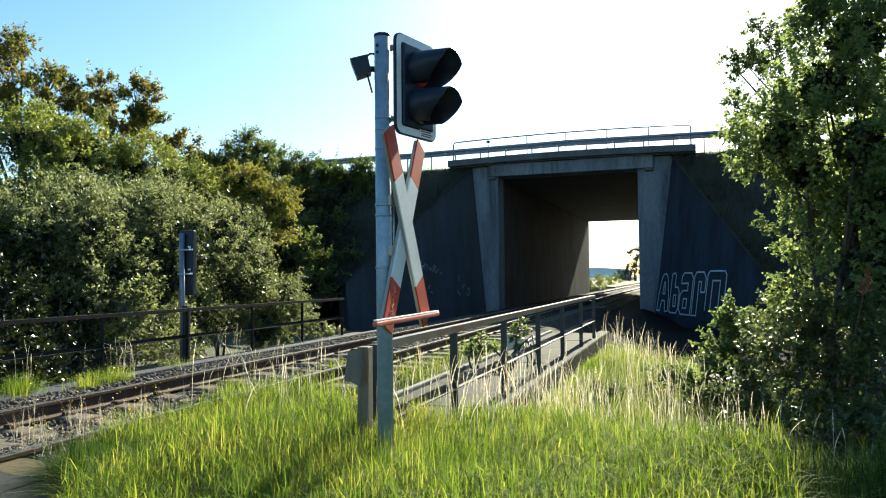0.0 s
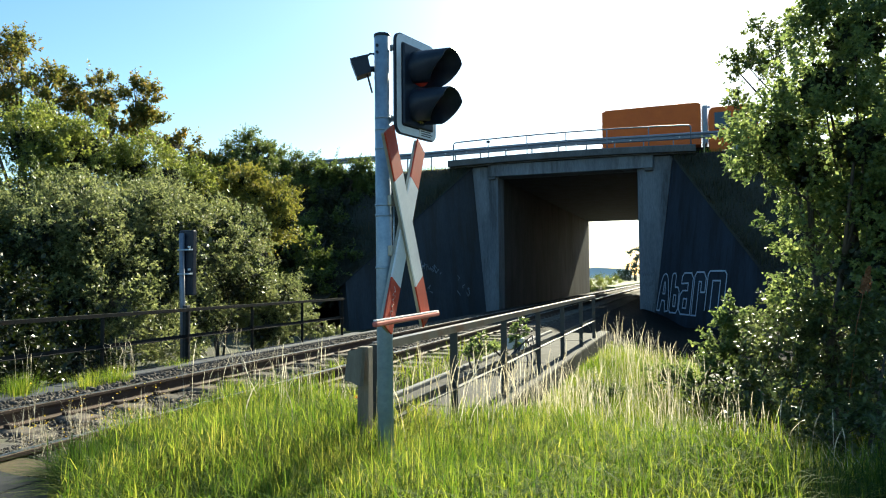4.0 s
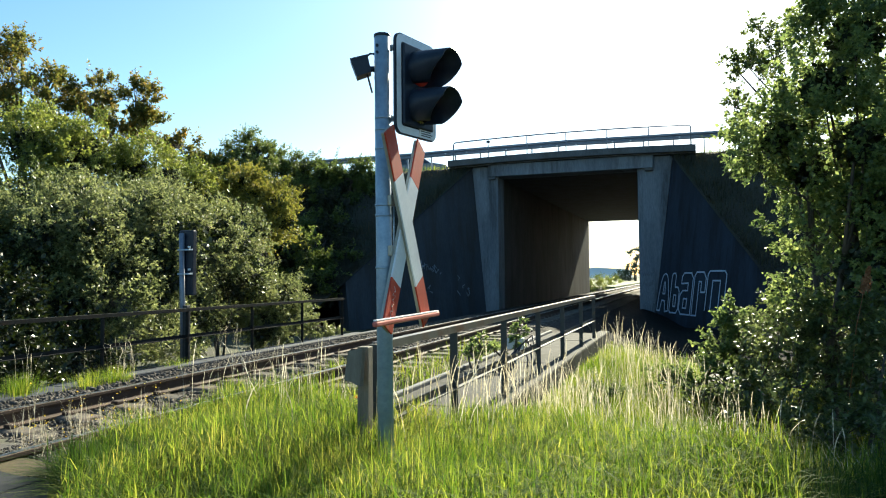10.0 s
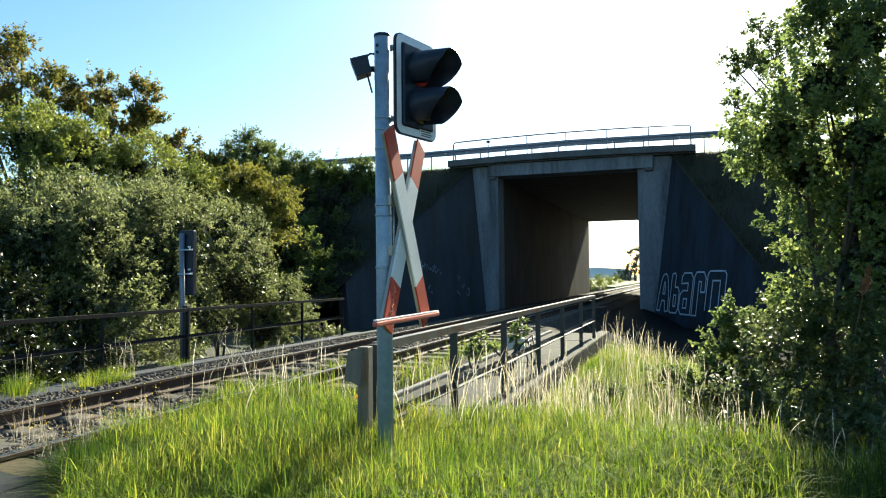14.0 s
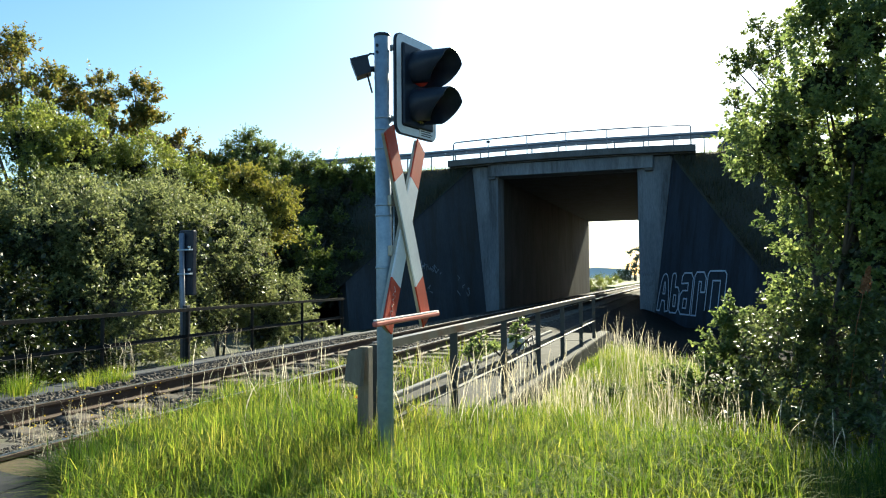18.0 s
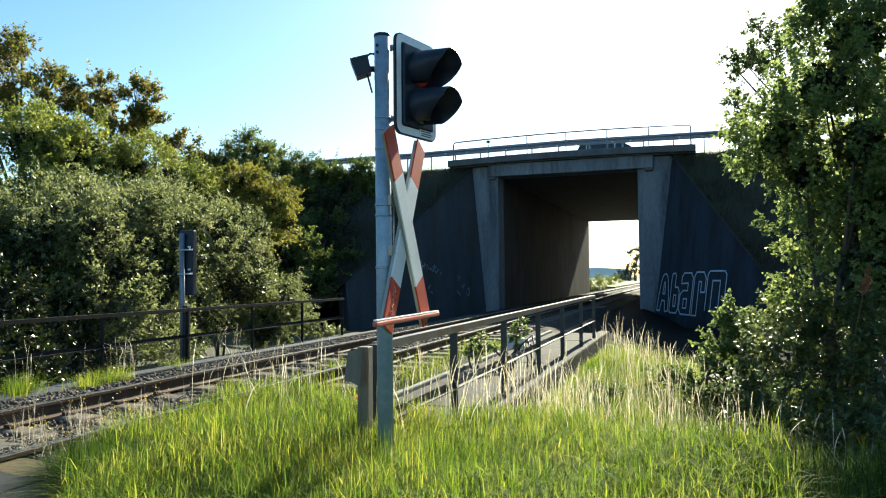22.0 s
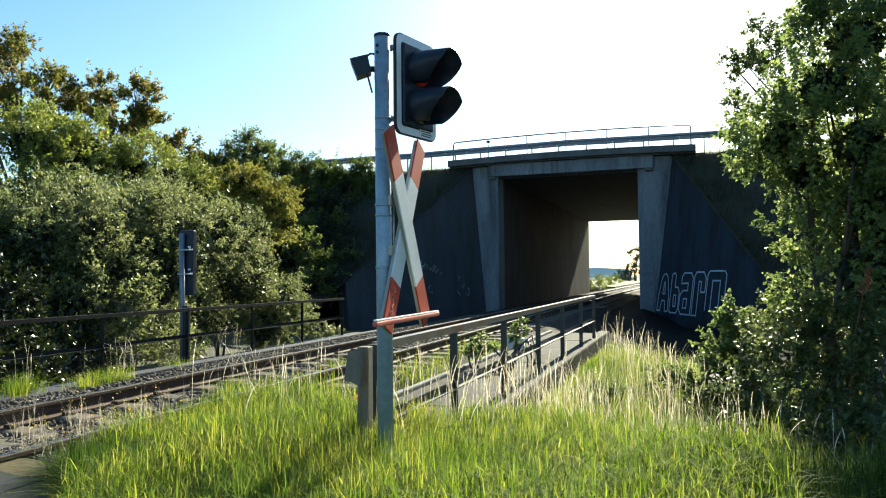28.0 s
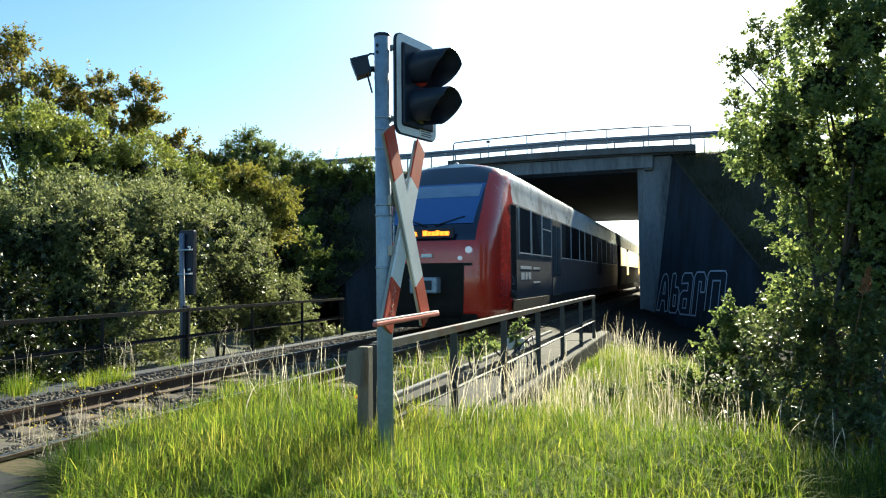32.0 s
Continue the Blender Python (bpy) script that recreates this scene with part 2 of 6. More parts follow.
BANK_TOP, PORTAL_Y, TUNNEL_END = 6.45, 31.88, 61.85
SLOPE = 0.735


def bank(name, side):
    """The road embankment on one side of the opening."""
    us = np.concatenate([np.linspace(0, 12, 25), np.linspace(13, 60, 30), [80, 120, 180, 240]])
    ys_ = np.concatenate([np.linspace(20.6, 32.2, 30), [34, 45, 58, 61.5], np.linspace(62, 73, 12)])
    U, Y = np.meshgrid(us, ys_, indexing="ij")
    edge = 4.45 + np.clip(PORTAL_Y - Y, 0, 20) * 0.412
    X = side * (edge + U)
    Z = np.minimum(BANK_TOP, np.minimum(BANK_TOP - (PORTAL_Y - 0.1 - Y) * SLOPE, BANK_TOP - (Y - TUNNEL_END) * SLOPE))
    bumps = 0.10 * np.sin(X * 1.1 + Y * 0.7) * np.sin(Y * 1.9) + 0.07 * np.sin(X * 3.1) * np.sin(Y * 2.7 + X)
    Z = np.maximum(Z + bumps * np.clip(U, 0, 1) * (Z < BANK_TOP - 0.2), -1.2)
    n, m = X.shape
    idx = np.arange(n * m).reshape(n, m)
    faces = np.stack([idx[:-1, :-1], idx[1:, :-1], idx[1:, 1:], idx[:-1, 1:]], -1).reshape(-1, 4)
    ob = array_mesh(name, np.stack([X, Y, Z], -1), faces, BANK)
    ob.data.shade_smooth()
    return tagged(ob, "steep embankment of dry turf carrying the road", "", "", "structure")


bank("embankment_west", -1)
bank("embankment_east", 1)

# level crossing road at the camera, motorway on the bridge
bm = bmesh.new()
prism(bm, [(-60, -3.2, -0.3), (1.9, -3.2, -0.3), (60, -3.2, -0.3), (60, 1.0, -0.3), (3.6, 1.3, -0.3), (1.6, 3.12, -0.3), (0.85, 3.28, -0.3), (-60, 3.3, -0.3)], (0, 0, 0.285))
tagged(obj("crossing_road", bm, ASPHALT), "worn grey asphalt road over the level crossing", "", "", "structure")
bm = bmesh.new()
box(bm, (-260, 33.0, 6.1), (260, 61.0, 6.6))
tagged(obj("motorway_road", bm, ASPHALT), "asphalt carriageway carried over the bridge", "", "", "structure")

# ---- road bridge ----
bridge = thing("road_bridge", (0, PORTAL_Y, 0), "weathered concrete road bridge spanning the railway track", "bridge", kind="structure")


def crown(x):
    return 0.10 * (1 - (x / 5.6) ** 2)


for s in (-1, 1):
    bm = bmesh.new()   # abutment with its battered outer edge
    inner = 3.33 if s < 0 else 3.1
    prism(bm, [(s * inner, 0, -1.2), (s * inner, 0, 5.9), (s * 3.72, 0, 5.9), (s * 3.72, 0, 6.42), (s * 4.6, 0, 6.42), (s * (3.9 if s < 0 else 3.64), 0, -1.2)], (0, 1.1, 0))
    part("pilaster", bm, PILASTER, bridge)
    bm = bmesh.new()
    prism(bm, [(s * inner, 1.1, -1.2), (s * 4.4, 1.1, -1.2), (s * 4.4, TUNNEL_END - PORTAL_Y, -1.2), (s * 3.1, TUNNEL_END - PORTAL_Y, -1.2)], (0, 0, 7.1))
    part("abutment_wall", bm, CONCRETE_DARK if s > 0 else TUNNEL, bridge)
    bm = bmesh.new()   # splayed, battered wing wall
    a_b, a_t = Vector((s * (3.88 if s < 0 else 3.62), 0.02, -1.4)), Vector((s * 4.62, 0.02, 6.38))
    b_t, b_b = Vector((s * (7.628 if s < 0 else 7.708), -7.35, 1.0)), Vector((s * 7.40, -7.35, -1.4))
    prism(bm, [a_b, a_t, b_t, b_b], (s * 0.5, 0.2, 0))
    part("wing_wall", bm, CONCRETE_DARK if s > 0 else CONCRETE_WEST, bridge, "stained concrete wing wall, base darkened for its shade")
    bm = bmesh.new()   # coping on its sloping edge
    w = Vector((s * 0.10, 0.04, 0.0))
    n_ = Vector((-s * 0.05, -0.02, 0))
    prism(bm, [a_t + n_, b_t + n_, b_t + n_ + w, a_t + n_ + w], (0, 0, 0.04))
    part("coping", bm, CONCRETE_DARK, bridge)
bm = bmesh.new()
box(bm, (-3.36, 1.0, 5.904), (3.1, TUNNEL_END - PORTAL_Y, 6.4))
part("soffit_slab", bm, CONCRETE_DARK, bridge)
bm = bmesh.new()   # edge beam over the opening
box(bm, (-3.76, -0.22, 5.905), (3.78, 1.0, 6.47), 0.02)
part("edge_beam", bm, PILASTER, bridge, "streaked concrete beam over the opening")
for s in (-1, 1):
    bm = bmesh.new()
    box(bm, (s * 3.42, -0.19, 5.78), (s * 3.76, 0.1, 5.9), 0.03)
    part("corbel", bm, CONCRETE, bridge)
bm = bmesh.new()   # cornice
xs_ = np.linspace(-5.66, 5.56, 13)
rows = []
for x in xs_:
    c = crown(x)
    rows.append([bm.verts.new((x, y, z + c)) for y, z in ((-0.55, 6.46), (-0.55, 6.72), (-0.5, 6.76), (1.2, 6.80), (1.2, 6.40), (-0.3, 6.40), (-0.3, 6.46))])
for r, q in zip(rows, rows[1:]):
    for k in range(7):
        bm.faces.new((r[k], r[(k + 1) % 7], q[(k + 1) % 7], q[k]))
bm.faces.new(rows[0])
bm.faces.new(rows[-1][::-1])
part("cornice", bm, CONCRETE, bridge, "dark grey concrete cornice below the parapet rail")

parapet = thing("parapet_railing", (0, PORTAL_Y - 0.25, 6.75), "thin galvanised pipe railing along the bridge edge", "railing")
bm = bmesh.new()
pts = [(-5.46, 0, 0), (-5.46, 0, 0.82), (-5.42, 0, 0.88), (-5.36, 0, 0.90)] + [(x, 0, 0.90 + crown(x)) for x in np.linspace(-5, 5, 11)] + [(5.26, 0, 0.90), (5.33, 0, 0.88), (5.37, 0, 0.82), (5.37, 0, 0)]
tube(bm, pts, 0.032, 8)
part("top_rail", bm, GUARD, parapet)
for x in (-3.72, -1.84, -0.02, 1.82, 3.62):
    bm = bmesh.new()
    tube(bm, [(x, 0, -0.02), (x, 0, 0.90 + crown(x))], 0.024, 8)
    part("post", bm, GUARD, parapet)
bm = bmesh.new()
box(bm, (-3.80, -0.04, 0.78), (-3.62, 0.03, 0.88), 0.015)
part("marker_plate", bm, BLACK, parapet, "small dark plate on a post")

guard = thing("guard_rail", (0, PORTAL_Y + 0.45, 6.75), "blue-grey steel crash barrier beside the carriageway", "guard rail")
for k, x0 in enumerate(np.arange(-44, 40, 4.0)):
    bm = bmesh.new()   # W-shaped beam length
    prof = [(-0.03, 0.38), (-0.085, 0.42), (-0.085, 0.47), (-0.02, 0.515), (-0.02, 0.545), (-0.085, 0.59), (-0.085, 0.64), (-0.03, 0.68), (-0.02, 0.68), (-0.07, 0.64), (-0.07, 0.59), (0.0, 0.545), (0.0, 0.515), (-0.07, 0.47), (-0.07, 0.42), (-0.02, 0.38)]
    ends = []
    for x in (x0, x0 + 4.0):
        c = crown(max(-5.6, min(5.6, x)))
        ends.append([bm.verts.new((x, y, z + c)) for y, z in prof])
    for j in range(len(prof)):
        bm.faces.new((ends[0][j], ends[0][(j + 1) % len(prof)], ends[1][(j + 1) % len(prof)], ends[1][j]))
    part("beam", bm, GUARD, guard)
for x in np.arange(-44, 40, 1.28):
    bm = bmesh.new()
    c = crown(max(-5.6, min(5.6, x)))
    box(bm, (x - 0.025, -0.02, -0.3), (x + 0.025, 0.08, 0.62 + c))
    part("post", bm, GUARD, guard)
for x in (-6.1, -5.0, -3.9, -3.0, -1.3, -0.55, 0.35, 2.0, 2.8, 4.9):
    bm = bmesh.new()
    box(bm, (x - 0.035, -0.10, 0.50), (x + 0.035, -0.05, 0.545), 0.008)
    part("reflector", bm, WHITE, guard, "small white reflector")

# painted tag on the east wing wall: tall rounded outline letters
tag = thing("wall_graffiti", (0, 0, 0), "pale blue outlined graffiti lettering on the wing wall", "graffiti")
_o = Vector((3.62, PORTAL_Y + 0.02, -1.4))
_along = (Vector((7.40, PORTAL_Y - 7.35, -1.4)) - _o).normalized()
_up = (Vector((4.62, PORTAL_Y + 0.02, 6.38)) - _o)
_up = (_up / _up.z)
_nrm = _along.cross(_up).normalized()
_nrm = _nrm if _nrm.y < 0 else -_nrm


def on_wall(u, z, lift=0.012):
    return _o + _along * u + _up * (z + 1.4) + _nrm * lift


def stroke(points, width, parent, name="stroke"):
    bm = bmesh.new()
    P = [on_wall(0.08 + u * 0.93, -0.42 + (z + 0.42) * 0.90) for u, z in points]
    for a, b in zip(P, P[1:]):
        d = (b - a).normalized()
        n = d.cross(_nrm) * width / 2
        vs = [bm.verts.new(q) for q in (a - n - d * width * .3, b - n + d * width * .3, b + n + d * width * .3, a + n - d * width * .3)]
        bm.faces.new(vs)
    part(name, bm, SPRAY, parent)


def closed(*q):
    return list(q) + [q[0]]


for pts in (closed((.05, -.35), (.10, .3), (.25, 1.05), (.38, 1.32), (.58, 1.42), (.78, 1.34), (.92, 1.1), (1.12, .3), (1.15, -.35), (.86, -.38), (.76, .12), (.46, .14), (.35, -.36)), closed((.5, .45), (.58, 1.0), (.66, 1.0), (.72, .45)),
            closed((1.3, -.3), (1.28, 1.3), (1.38, 1.42), (1.58, 1.42), (1.66, 1.3), (1.66, .78), (1.95, .78), (2.1, .58), (2.12, -.2), (1.98, -.4), (1.4, -.4)), closed((1.62, -.1), (1.60, .42), (1.82, .42), (1.83, -.1)),
            closed((2.25, .95), (2.24, 1.25), (2.4, 1.43), (3.05, 1.43), (3.24, 1.2), (3.24, -.42), (2.4, -.42), (2.2, -.2), (2.2, .42), (2.4, .64), (2.84, .64), (2.84, .98)), closed((2.55, -.14), (2.55, .28), (2.86, .28), (2.86, -.14)),
            closed((3.38, -.42), (3.36, 1.3), (3.5, 1.46), (4.1, 1.46), (4.32, 1.2), (4.32, .6), (3.98, .6), (3.96, 1.05), (3.76, 1.05), (3.78, -.42)), [(4.45, -.15), (4.44, 1.36), (4.58, 1.5), (5.7, 1.5), (5.86, 1.36), (5.88, -.1)], [(4.86, -.15), (4.86, 1.1), (5.44, 1.1), (5.46, -.12)]):
    stroke(pts, 0.06, tag)
faded = thing("faded_graffiti", (0, 0, 0), "faint faded paint marks on the dark wing wall", "graffiti")
_wo, _wa = Vector((-3.88, PORTAL_Y + 0.02, -1.4)), (Vector((-7.40, PORTAL_Y - 7.35, -1.4)) - Vector((-3.88, PORTAL_Y + 0.02, -1.4))).normalized()
_wu = Vector((-4.62 + 3.88, 0, 7.78)) / 7.78
_wn = _wa.cross(_wu).normalized()
_wn = _wn if _wn.y < 0 else -_wn
_fr = random.Random(4)
for k in range(26):
    bm = bmesh.new()
    u = 4.0 - 2.1 * k / 25 if k < 14 else _fr.uniform(1.0, 4.2)
    z = 1.58 - 0.02 * k + _fr.uniform(-.04, .04) if k < 14 else _fr.uniform(0.1, 1.1)
    tube(bm, [_wo + _wa * (u + _fr.uniform(-.12, .12)) + _wu * (z + 1.4 + _fr.uniform(0, .2) * j) + _wn * 0.006 for j in range(3)], 0.018, 4)
    part("paint_mark", bm, FAINT, faded)
small = thing("pilaster_graffiti", (0, 0, 0), "small faint scribbled paint on the pilaster", "graffiti")
_scr = random.Random(8)
for r_ in range(4):
    bm = bmesh.new()   # one running line of paint
    z, x = -0.15 + 0.42 * r_, 3.18
    pts = []
    while x < 3.78:
        pts.append((x, PORTAL_Y - 0.004, z + _scr.uniform(0.0, 0.05) + (0.20 + _scr.uniform(-.05, .05)) * (len(pts) % 2)))
        x += _scr.uniform(0.01, 0.09)
    tube(bm, pts, 0.011, 4)
    part("scribble", bm, FAINT, small)

# ---- railway track ----
track = thing("railway_track", (0, 0, 0), "single railway track on concrete sleepers in ballast", "track", kind="structure")
RAIL = [(-0.07, -0.16), (-0.07, -0.148), (-0.012, -0.125), (-0.010, -0.045), (-0.036, -0.032), (-0.036, -0.006), (-0.028, -0.002), (0.028, -0.002), (0.036, -0.006), (0.036, -0.032), (0.010, -0.045), (0.012, -0.125), (0.07, -0.148), (0.07, -0.16)]
for s in (-1, 1):
    bm = bmesh.new()
    sweep(bm, RAIL, [-12, 0, 20, 60, 120, 300, 660], (s * 0.7535, 0))
    rail = part("rail", bm, RUST, track, "rusty rail with a polished top")
    bm = bmesh.new()
    box(bm, (s * 0.7535 - 0.027, -12, -0.004), (s * 0.7535 + 0.027, 660, 0.0))
    part("running_surface", bm, RAIL_TOP, rail, "shiny worn rail head")
bm = bmesh.new()
for a, b, zz in ((-1.3, -0.35, -0.215), (0.35, 1.3, -0.215)):
    box(bm, (a, -0.13, -0.36), (b, 0.13, -0.155), 0.03)
box(bm, (-0.36, -0.11, -0.36), (0.36, 0.11, -0.185), 0.02)
_first = part("sleeper", bm, SLEEPER, track)
_first.location = (0, 4.67, 0)
for k in range(1, 96):
    o = new("sleeper", _first.data)
    o.parent, o.location = track, (random.uniform(-.02, .02), 4.67 + 0.62 * k, random.uniform(-.008, .008))
    o.rotation_euler = (0, 0, random.uniform(-.015, .015))
bm = bmesh.new()   # rail clips and pads
for k in range(0, 40):
    y = 4.67 + 0.62 * k
    for x in (-0.7535, 0.7535):
        for d in (-1, 1):
            box(bm, (x + d * 0.11 - 0.045, y - 0.05, -0.156), (x + d * 0.11 + 0.045, y + 0.05, -0.115), 0.012)
tagged(part("rail_clips", bm, RUST, track), "", "", "", "stuff")

rng = np.random.default_rng(5)


def ballast_z(x, y):
    d = np.abs(x)
    z = np.where(d < 1.6, -0.195, -0.195 - (d - 1.6) * 0.32)
    z = np.where(x < -1.6, -0.20 - (-1.6 - x) * 0.05, z)
    return z + 0.015 * np.sin(x * 9 + y * 7) * np.sin(y * 11 - x * 5)


xs = np.linspace(-2.5, 2.1, 46)
ys = np.concatenate([np.arange(3.16, 30, 0.12), np.arange(30, 75, 1.0), [90, 120, 200, 400, 660]])
height_sheet("ballast_bed", xs, ys, ballast_z, BALLAST, label="bed of grey-brown ballast under the sleepers")


def scatter_stones(name, n, x0, x1, y0, y1, fz, size, material, label, power=1.0):
    """Angular stones, each a squashed and turned octahedron-like lump."""
    base = np.array([(1, 0, 0.1), (0.4, 0.9, -0.1), (-0.6, 0.7, 0.2), (-1, -0.1, -0.2), (-0.3, -0.9, 0.1), (0.6, -0.75, 0), (0.1, 0.1, 0.8), (0, 0, -0.8)])
    fc = np.array([(0, 1, 6), (1, 2, 6), (2, 3, 6), (3, 4, 6), (4, 5, 6), (5, 0, 6), (1, 0, 7), (2, 1, 7), (3, 2, 7), (4, 3, 7), (5, 4, 7), (0, 5, 7)])
    x = rng.uniform(x0, x1, n)
    y = y0 + (y1 - y0) * rng.uniform(0, 1, n) ** power
    s = rng.uniform(0.5, 1.1, (n, 1, 1)) * size
    j = base[None] * (1 + rng.uniform(-.3, .3, (n, 8, 3))) * s * rng.uniform(.6, 1.15, (n, 1, 3))
    a, t = rng.uniform(0, 6.3, n), rng.uniform(-.8, .8, n)
    ca, sa, ct, st = np.cos(a)[:, None], np.sin(a)[:, None], np.cos(t)[:, None], np.sin(t)[:, None]
    X, Y, Z = j[..., 0], j[..., 1], j[..., 2]
    Y, Z = Y * ct - Z * st, Y * st + Z * ct
    X, Y = X * ca - Y * sa, X * sa + Y * ca
    P = np.stack([X + x[:, None], Y + y[:, None], Z + (fz(x, y) + size * 0.25)[:, None]], -1)
    F = (fc[None] + (np.arange(n) * 8)[:, None, None]).reshape(-1, 3)
    return tagged(array_mesh(name, P, F, material), label, "stones", "", "stuff")


scatter_stones("ballast_stones", 16000, -2.4, 1.5, 3.25, 24, ballast_z, 0.036, STONE, "loose angular grey ballast stones between the rails", 1.5)

scatter_stones("roadside_gravel", 3600, 0.35, 1.75, 3.22, 4.6, lambda x, y: np.full(len(x), -0.065), 0.014, STONE, "fine gravel and dirt at the road edge")

DIRT = surface("oily_dirt", (0.022, 0.02, 0.018), (0.075, 0.066, 0.055), 4.0, 0.9, grain=60, bump=0.8, dirt=(0.05, 0.05, 0.02), dirt_scale=3.0, depth=0.02)
height_sheet("track_dirt", np.linspace(-0.67, 0.67, 15), np.linspace(3.2, 4.75, 18), lambda x, y: -0.10 - 0.13 * np.clip((y - 3.9) / 0.8, 0, 1) + 0.012 * np.sin(x * 13 + y * 9) * np.sin(y * 15), DIRT, label="compacted dark dirt between the rails beside the crossing")

# Black sheet over the ground paints the shade under the bridge.
FLOOR_SHADE = surface("painted_floor_shade", (0.008, 0.008, 0.008), (0.028, 0.026, 0.024), 5.0, 0.95, grain=60, bump=0.8, dirt=(0.02, 0.018, 0.014), dirt_scale=2.0, depth=0.02, spec=0.03)
height_sheet("cinder_path", np.linspace(1.3, 7.9, 28), np.linspace(16.65, 61.5, 80), lambda x, y: ground_z(x, y) + 0.03 + 0.012 * np.sin(x * 7 + y * 5), FLOOR_SHADE, label="black ground sheet painted for the shade under the bridge")

# crossing panels between and beside the rails
panel = thing("crossing_deck", (0, 0, 0), "dark worn crossing panels between the rails", "level crossing", kind="structure")
for k, (x0, x1) in enumerate(((-0.66, 0.66), (0.83, 1.5), (-1.5, -0.83))):
    for j in range(4):
        bm = bmesh.new()
        box(bm, (x0, -3.2 + 1.6 * j, -0.2), (x1, -1.61 + 1.6 * j, -0.008), 0.012)
        part("panel", bm, ASPHALT, panel)

# ---- small railway bridge: walkways and railings ----
walk_e = thing("walkway_east", (0, 0, 0), "pale concrete walkway slab beside the track", "walkway", kind="structure")
for j in range(6):
    bm = bmesh.new()
    y0 = 5.0 + 1.93 * j
    box(bm, (2.06, y0, -0.34), (3.16, y0 + 1.915, -0.175 + 0.004 * (j % 2)), 0.012)
    part("slab", bm, CONCRETE_PALE, walk_e)
bm = bmesh.new()
box(bm, (3.165, 4.6, -0.62), (3.40, 16.6, -0.11), 0.03)
part("kerb", bm, CONCRETE_PALE, walk_e, "raised pale concrete edge kerb")
bm = bmesh.new()
box(bm, (1.98, 4.8, -0.5), (2.055, 16.6, -0.12), 0.02)
part("ballast_board", bm, CONCRETE, walk_e)
walk_w = thing("walkway_west", (0, 0, 0), "narrow concrete edge strip with gravel beside the track", "walkway", kind="structure")
for j in range(8):
    bm = bmesh.new()
    y0 = 1.6 + 1.93 * j
    box(bm, (-3.42, y0, -0.72), (-2.5, y0 + 1.915, -0.30), 0.015)
    part("slab", bm, CONCRETE_DARK, walk_w)
bm = bmesh.new()
box(bm, (-2.60, 7.4, -0.4), (-2.44, 17.0, -0.19), 0.02)
part("kerb", bm, CONCRETE_DARK, walk_w)


def side_railing(name, x, ys_, z0, ztop, zmid, label, top_mat, body_mat):
    r = thing(name, (x, ys_[0], z0), label, "railing")
    y0 = ys_[0]
    span = ys_[-1] - y0
    h, m_ = ztop - z0, zmid - z0
    bm = bmesh.new()   # angle-iron hand rail
    sec = [(-0.032, h - 0.010), (-0.032, h), (0.032, h), (0.032, h - 0.055), (0.022, h - 0.055), (0.022, h - 0.010)]
    sweep(bm, sec, [0, span / 2, span + 0.04], (0, 0))
    part("hand_rail", bm, top_mat, r, "worn angle-iron hand rail")
    bm = bmesh.new()
    sec = [(-0.03, m_ - 0.03), (-0.03, m_ + 0.03), (-0.02, m_ + 0.03), (-0.02, m_ - 0.02), (0.03, m_ - 0.02), (0.03, m_ - 0.03)]
    sweep(bm, sec, [0, span / 2, span + 0.04], (0, 0))
    part("knee_rail", bm, body_mat, r)
    for y in ys_:
        bm = bmesh.new()
        yy = y - y0
        box(bm, (-0.036, yy - 0.035, -0.1), (-0.026, yy + 0.035, h - 0.012))
        box(bm, (-0.026, yy - 0.035, -0.1), (0.030, yy - 0.025, h - 0.012))
        part("post", bm, body_mat, r)
    return r


side_railing("walkway_railing", 3.30, [4.05, 5.62, 7.30, 9.08, 10.92, 12.88, 14.68], -0.12, 0.775, 0.27, "steel angle railing along the pale walkway", RAILING_PALE, RAILING)
side_railing("track_railing", -3.28, [2.4, 4.35, 6.3, 8.30, 10.2, 12.15, 14.1, 16.05], -0.20, 0.66, 0.16, "dark steel railing along the far side of the track", RAILING_WEST, RAILING_WEST)
# bent end plate and stub post at the near end of the walkway railing
endp = thing("railing_end_post", (3.30, 3.86, 0.0), "weathered wide end post with a bent plate", "post")
bm = bmesh.new()
box(bm, (-0.035, -0.02, -0.25), (0.04, 0.05, 0.765), 0.006)
part("post", bm, WOOD, endp)
bm = bmesh.new()
prism(bm, [(0.095, -0.212, 0.781), (-0.067, -0.077, 0.743), (-0.102, -0.061, 0.569), (0.078, -0.209, 0.558)], (0.014, 0.012, 0))
part("bent_plate", bm, WOOD, endp)

# cable loop and box on the walkway
cab = thing("cable_loop", (2.75, 9.2, -0.17), "black cables looping over the walkway beside the railing", "cable")
for k in range(3):
    bm = bmesh.new()
    c = 0.06 * k
    tube(bm, [(-0.2 + c, 0.5, 0.02), (-0.05 + c, 0.3, 0.05), (0.1 + c, 0.25, 0.28 + c), (0.25 + c, 0.3, 0.42 + c), (0.33 + c, 0.2, 0.2), (0.36 + c, 0.0, 0.03)], 0.013, 6)
    part("cable", bm, BLACK, cab)
boxm = thing("junction_box", (2.62, 10.6, -0.17), "small pale grey junction box on a short stand", "junction box")
bm = bmesh.new()
box(bm, (-0.13, -0.08, 0.22), (0.13, 0.08, 0.40), 0.02)
part("housing", bm, WHITE, boxm)
bm = bmesh.new()
box(bm, (-0.03, -0.03, 0.0), (0.03, 0.03, 0.23), 0.005)
part("stand", bm, GALV, boxm)

